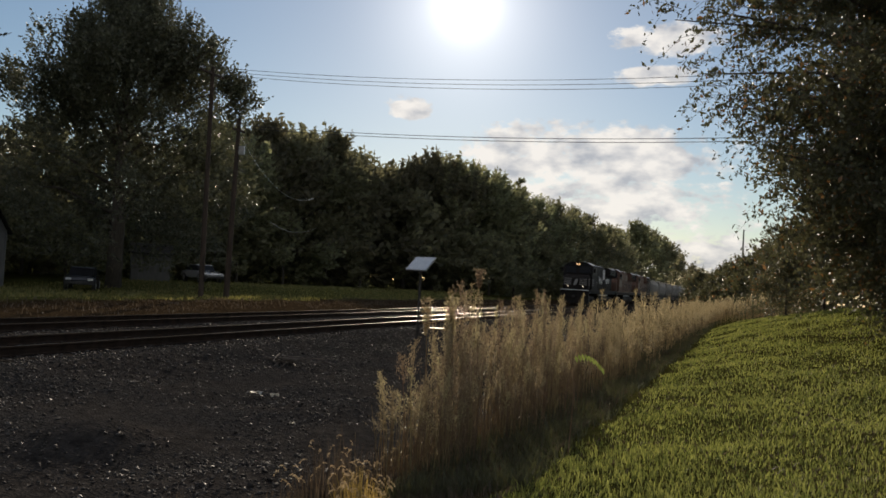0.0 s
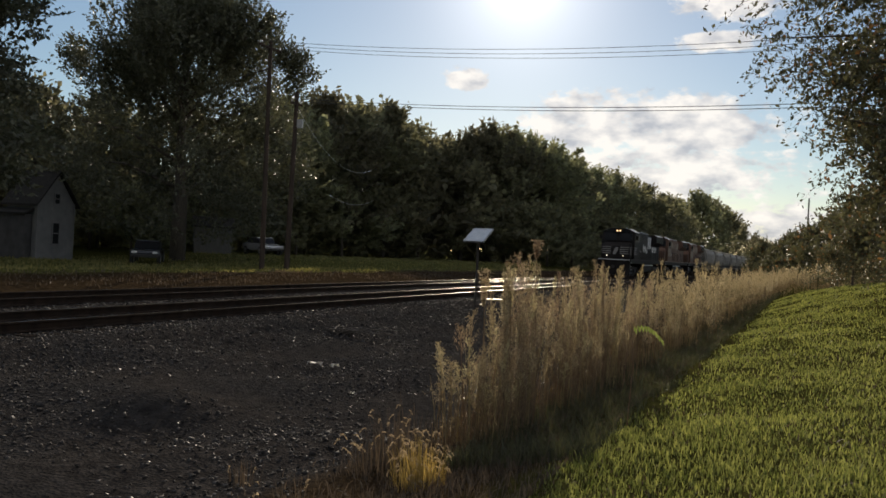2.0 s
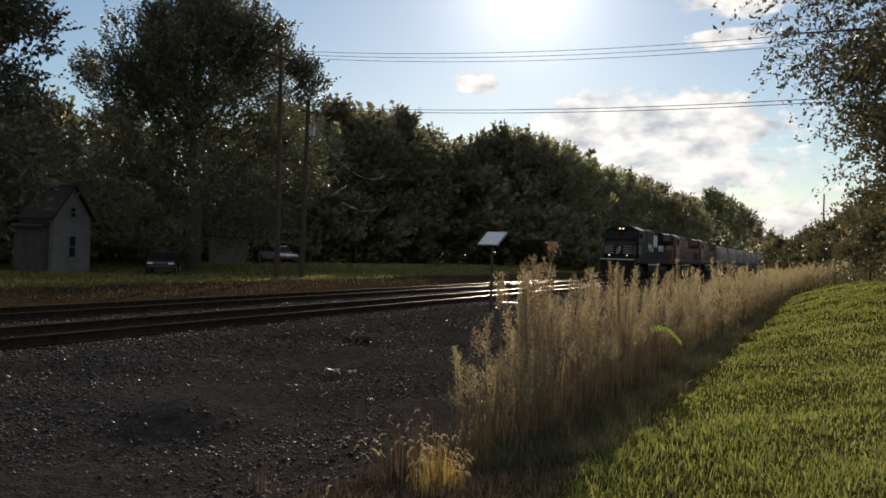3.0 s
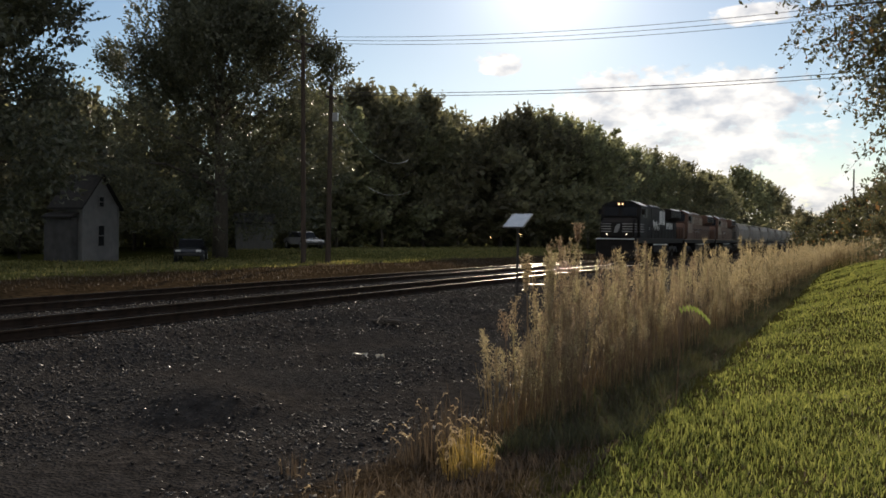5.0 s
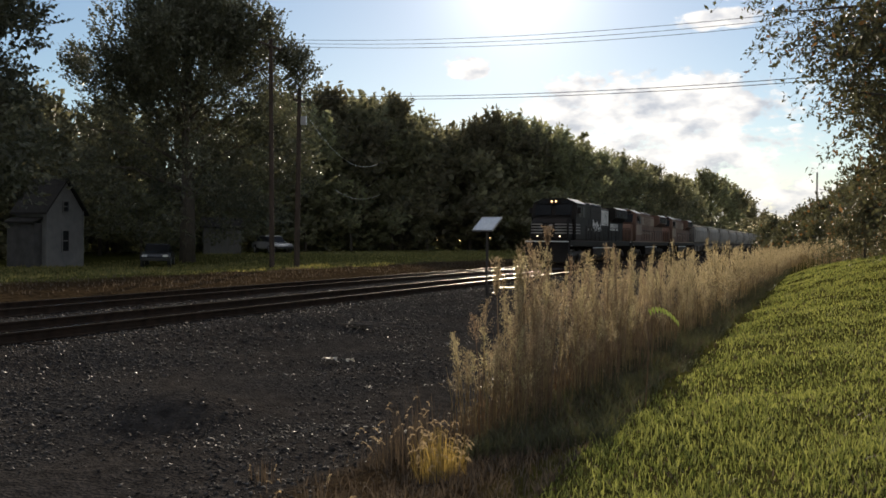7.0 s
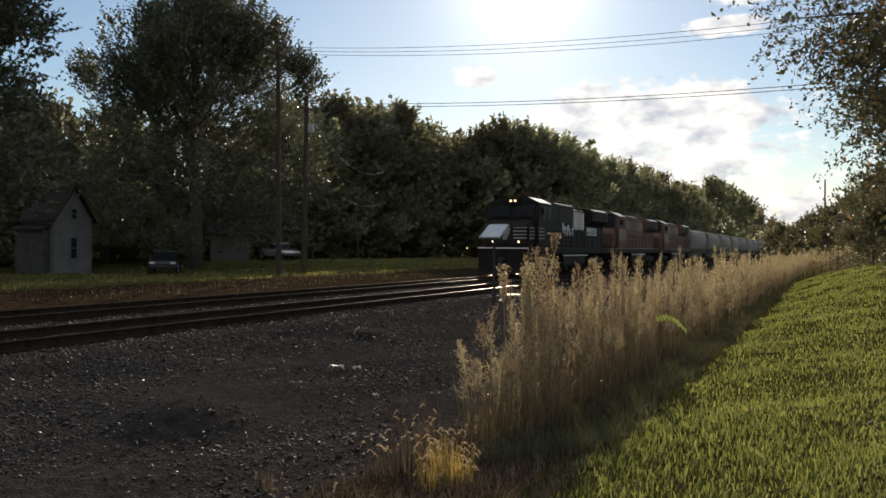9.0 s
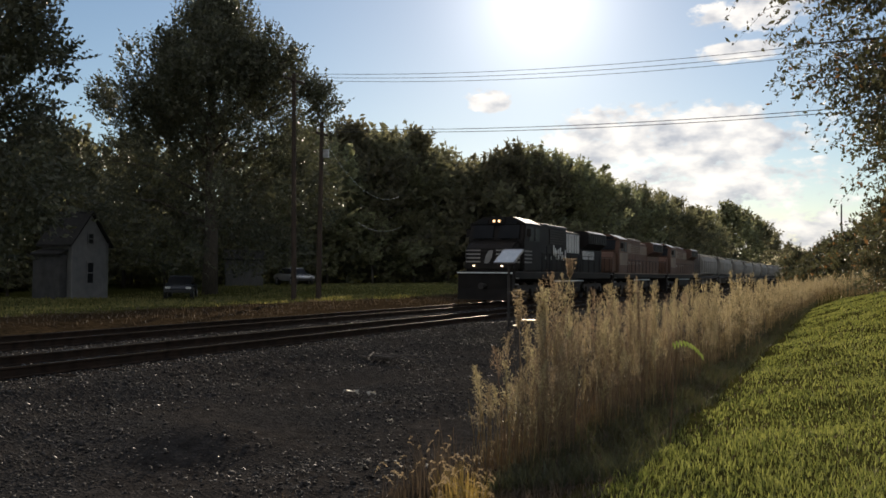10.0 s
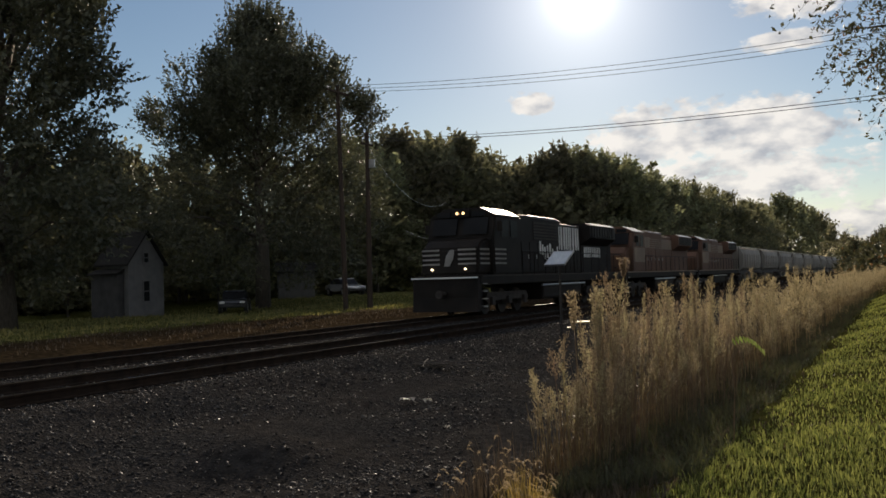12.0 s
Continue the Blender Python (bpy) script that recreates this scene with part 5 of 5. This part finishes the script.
    if lettered:
        # lettering of the road name as plain bars
        widths = random.Random(4)
        y = 10.3
        while y < 13.9:
            w = widths.uniform(0.12, 0.24)
            part("lettering_bar", box(bmesh.new(), 0.985, 1.012, y, y + w, 2.8, 3.95), M_WHITE, e, "white lettering as a plain bar")
            y += w + widths.uniform(0.13, 0.24)
        y = 7.2
        while y < 9.7:
            w = widths.uniform(0.1, 0.22)
            h0 = widths.uniform(2.25, 2.6)
            part("lettering_bar", box(bmesh.new(), 1.374, 1.392, y, y + w, h0, h0 + widths.uniform(0.35, 0.6)), M_WHITE, e, "white lettering as a plain bar")
            y += w + widths.uniform(0.12, 0.2)
        y = 14.9
        while y < 17.6:
            w = widths.uniform(0.12, 0.24)
            part("lettering_bar", box(bmesh.new(), 0.985, 1.012, y, y + w, 2.45, 3.0), M_WHITE, e, "white lettering as a plain bar")
            y += w + widths.uniform(0.12, 0.2)
    else:
        for y0, y1 in ((4.75, 9.9), (10.1, 14.3)):
            x = 1.352 if y0 < 9 else 1.002
            part("side_band", box(bmesh.new(), x, x + 0.012, y0, y1, 3.15, 3.85), M_CREAM, e, "pale upper side band")
        part("cab_band", box(bmesh.new(), 1.522, 1.534, 2.0, 4.5, 2.2, 3.1), M_CREAM, e, "pale band on the cab side")
    for s in (-1, 1):
        part("walkway_edge", box(bmesh.new(), min(s * 1.482, s * 1.5), max(s * 1.482, s * 1.5), 0.5, L - 0.5, 1.55, 1.62), M_CREAM if not lettered else M_TRUCK, e, "scuffed walkway edge")
        rail_posts(e, s * 1.45, 4.9, L - 0.6, 1.62, 12)
        for k in range(4):
            part("step", box(bmesh.new(), min(s * 1.2, s * 1.5), max(s * 1.2, s * 1.5), 0.55, 0.95, 0.35 + 0.3 * k, 0.39 + 0.3 * k), M_ROOFSHEET, e)
    part("fuel_tank", box(bmesh.new(), -1.35, 1.35, 7.6, 13.2, 0.42, 1.2, 0.12), M_BLACK, e, "black fuel tank")
    part("air_pipe", tube(bmesh.new(), [(1.38, 7.4, 1.1), (1.38, 13.6, 1.1)], 0.05, 6), M_ROOFSHEET, e, "bare air pipe")
    part("horn", tube(bmesh.new(), [(0.2, 4.9, 4.3), (0.2, 4.9, 4.5), (0.2, 4.55, 4.52)], [0.03, 0.03, 0.07], 8), M_GALV, e)
    part("antenna", tube(bmesh.new(), [(0.9, 2.4, 4.38), (0.9, 2.4, 4.75)], 0.012, 5), M_BLACK, e)
    truck(e, 3.9, 3, 1.75)
    truck(e, L - 3.9, 3, 1.75)
    return e


def hopper_car(front_y, label):
    """A covered hopper with bulging sides, 15.8 m over the ends."""
    L = 15.8
    e = thing("hopper_car", pose(FAR_TRACK, front_y, 0), label, "hopper car", "covered hopper cars")
    MOVERS.append((e, front_y))
    bm = bmesh.new()
    half = [(0.95, 1.35), (1.38, 1.7), (1.52, 2.4), (1.5, 3.1), (1.36, 3.62), (0.95, 3.85)]
    prism(bm, half + [(-u, w) for u, w in half[::-1]], "y", 1.4, L - 1.4)
    part("body", bm, M_HOPPER, e, "grey bulging hopper body", smooth=False)
    for k in range(4):
        y = 1.4 + (L - 2.8) * (k + 0.5) / 4
        bm = bmesh.new()
        prism(bm, [(y - 1.3, 1.36), (y + 1.3, 1.36), (y + 0.4, 0.45), (y - 0.4, 0.45)], "x", -0.9, 0.9)
        part("outlet", bm, M_HOPPER, e, "sloping hopper outlet")
        part("hatch", box(bmesh.new(), -0.4, 0.4, y - 1.2, y + 1.2, 3.86, 3.96, 0.03), M_HOPPER, e)
    for k in range(9):
        y = 1.4 + (L - 2.8) * k / 8
        for s in (-1, 1):
            part("side_rib", box(bmesh.new(), min(s * 1.5, s * 1.56), max(s * 1.5, s * 1.56), y - 0.04, y + 0.04, 1.75, 3.2), M_HOPPER, e)
    for y0, y1 in ((0.1, 1.4), (L - 1.4, L - 0.1)):
        part("end_platform", box(bmesh.new(), -1.45, 1.45, y0, y1, 1.05, 1.25, 0.02), M_TRUCK, e)
        yy = y0 if y0 < 1 else y1
        for s in (-1, 1):
            part("ladder", tube(bmesh.new(), [(s * 1.35, yy, 1.2), (s * 1.35, yy, 3.8)], 0.03, 5), M_TRUCK, e)
        bm = bmesh.new()
        inner = 1.4 if y0 < 1 else L - 1.4
        out = yy + (0.25 if y0 < 1 else -0.25)
        prism(bm, [(inner, 1.4), (inner, 3.8), (out, 3.8), (out, 3.6)], "x", -1.2, 1.2)
        part("slope_sheet", bm, M_HOPPER, e)
    part("running_board", box(bmesh.new(), 1.0, 1.3, 0.2, L - 0.2, 3.88, 3.92), M_ROOFSHEET, e, "walkway along the roof edge")
    part("side_sill", box(bmesh.new(), 1.38, 1.44, 0.3, L - 0.3, 1.15, 1.45), M_TRUCK, e)
    part("coupler", tube(bmesh.new(), [(0, -0.2, 0.88), (0, L + 0.2, 0.88)], 0.1, 6), M_TRUCK, e)
    truck(e, 1.8, 2, 1.75)
    truck(e, L - 1.8, 2, 1.75)
    return e


def build_train():
    y = FRONT_0
    locomotive(y, M_BLACK, M_BLACK, True, True, "black diesel locomotive with white nose stripes and lit headlights")
    y += 21.2
    locomotive(y, M_ORANGE, M_ORANGE, False, False, "faded rust-orange diesel locomotive with a pale side band")
    y += 21.2
    locomotive(y, M_ORANGE, M_ORANGE, False, False, "grimy rust-orange diesel locomotive coupled before the hopper cars")
    y += 21.2
    for k in range(12):
        hopper_car(y, "grey covered hopper car in a train")
        y += 16.2


# ---- build ----
build_ground()
build_lawn()
build_trees()
build_weeds()
build_house(-44.8, 45.1)
build_shed(-47.0, 62.2)
build_car(-39.3, 47.4, 215, M_CARPAINT, "dark car parked under the trees")
build_car(-41.9, 64.6, 236, M_SILVERCAR, "silver car parked under the trees")
build_lines()
build_wayside()
build_litter()
build_debris(-9.4, 18.2)
build_train()
scatter_stones()
build_track(NEAR_TRACK, (2.0, 150), "near railway track with polished rails on dark ties")
build_track(FAR_TRACK, (4.0, 150), "far railway track that carries the train")


def motions():
    for e, y in MOVERS:
        walk(e, [(k * 0.5, pose(FAR_TRACK, y - SPEED * k * 0.5, 0)) for k in range(25)])
    for w, y, r in WHEELSETS:
        turn = math.degrees(SPEED * 0.15 / r)
        walk(w, [(k * 0.15, pose(0, y, r, turn * k)) for k in range(81)])


motions()
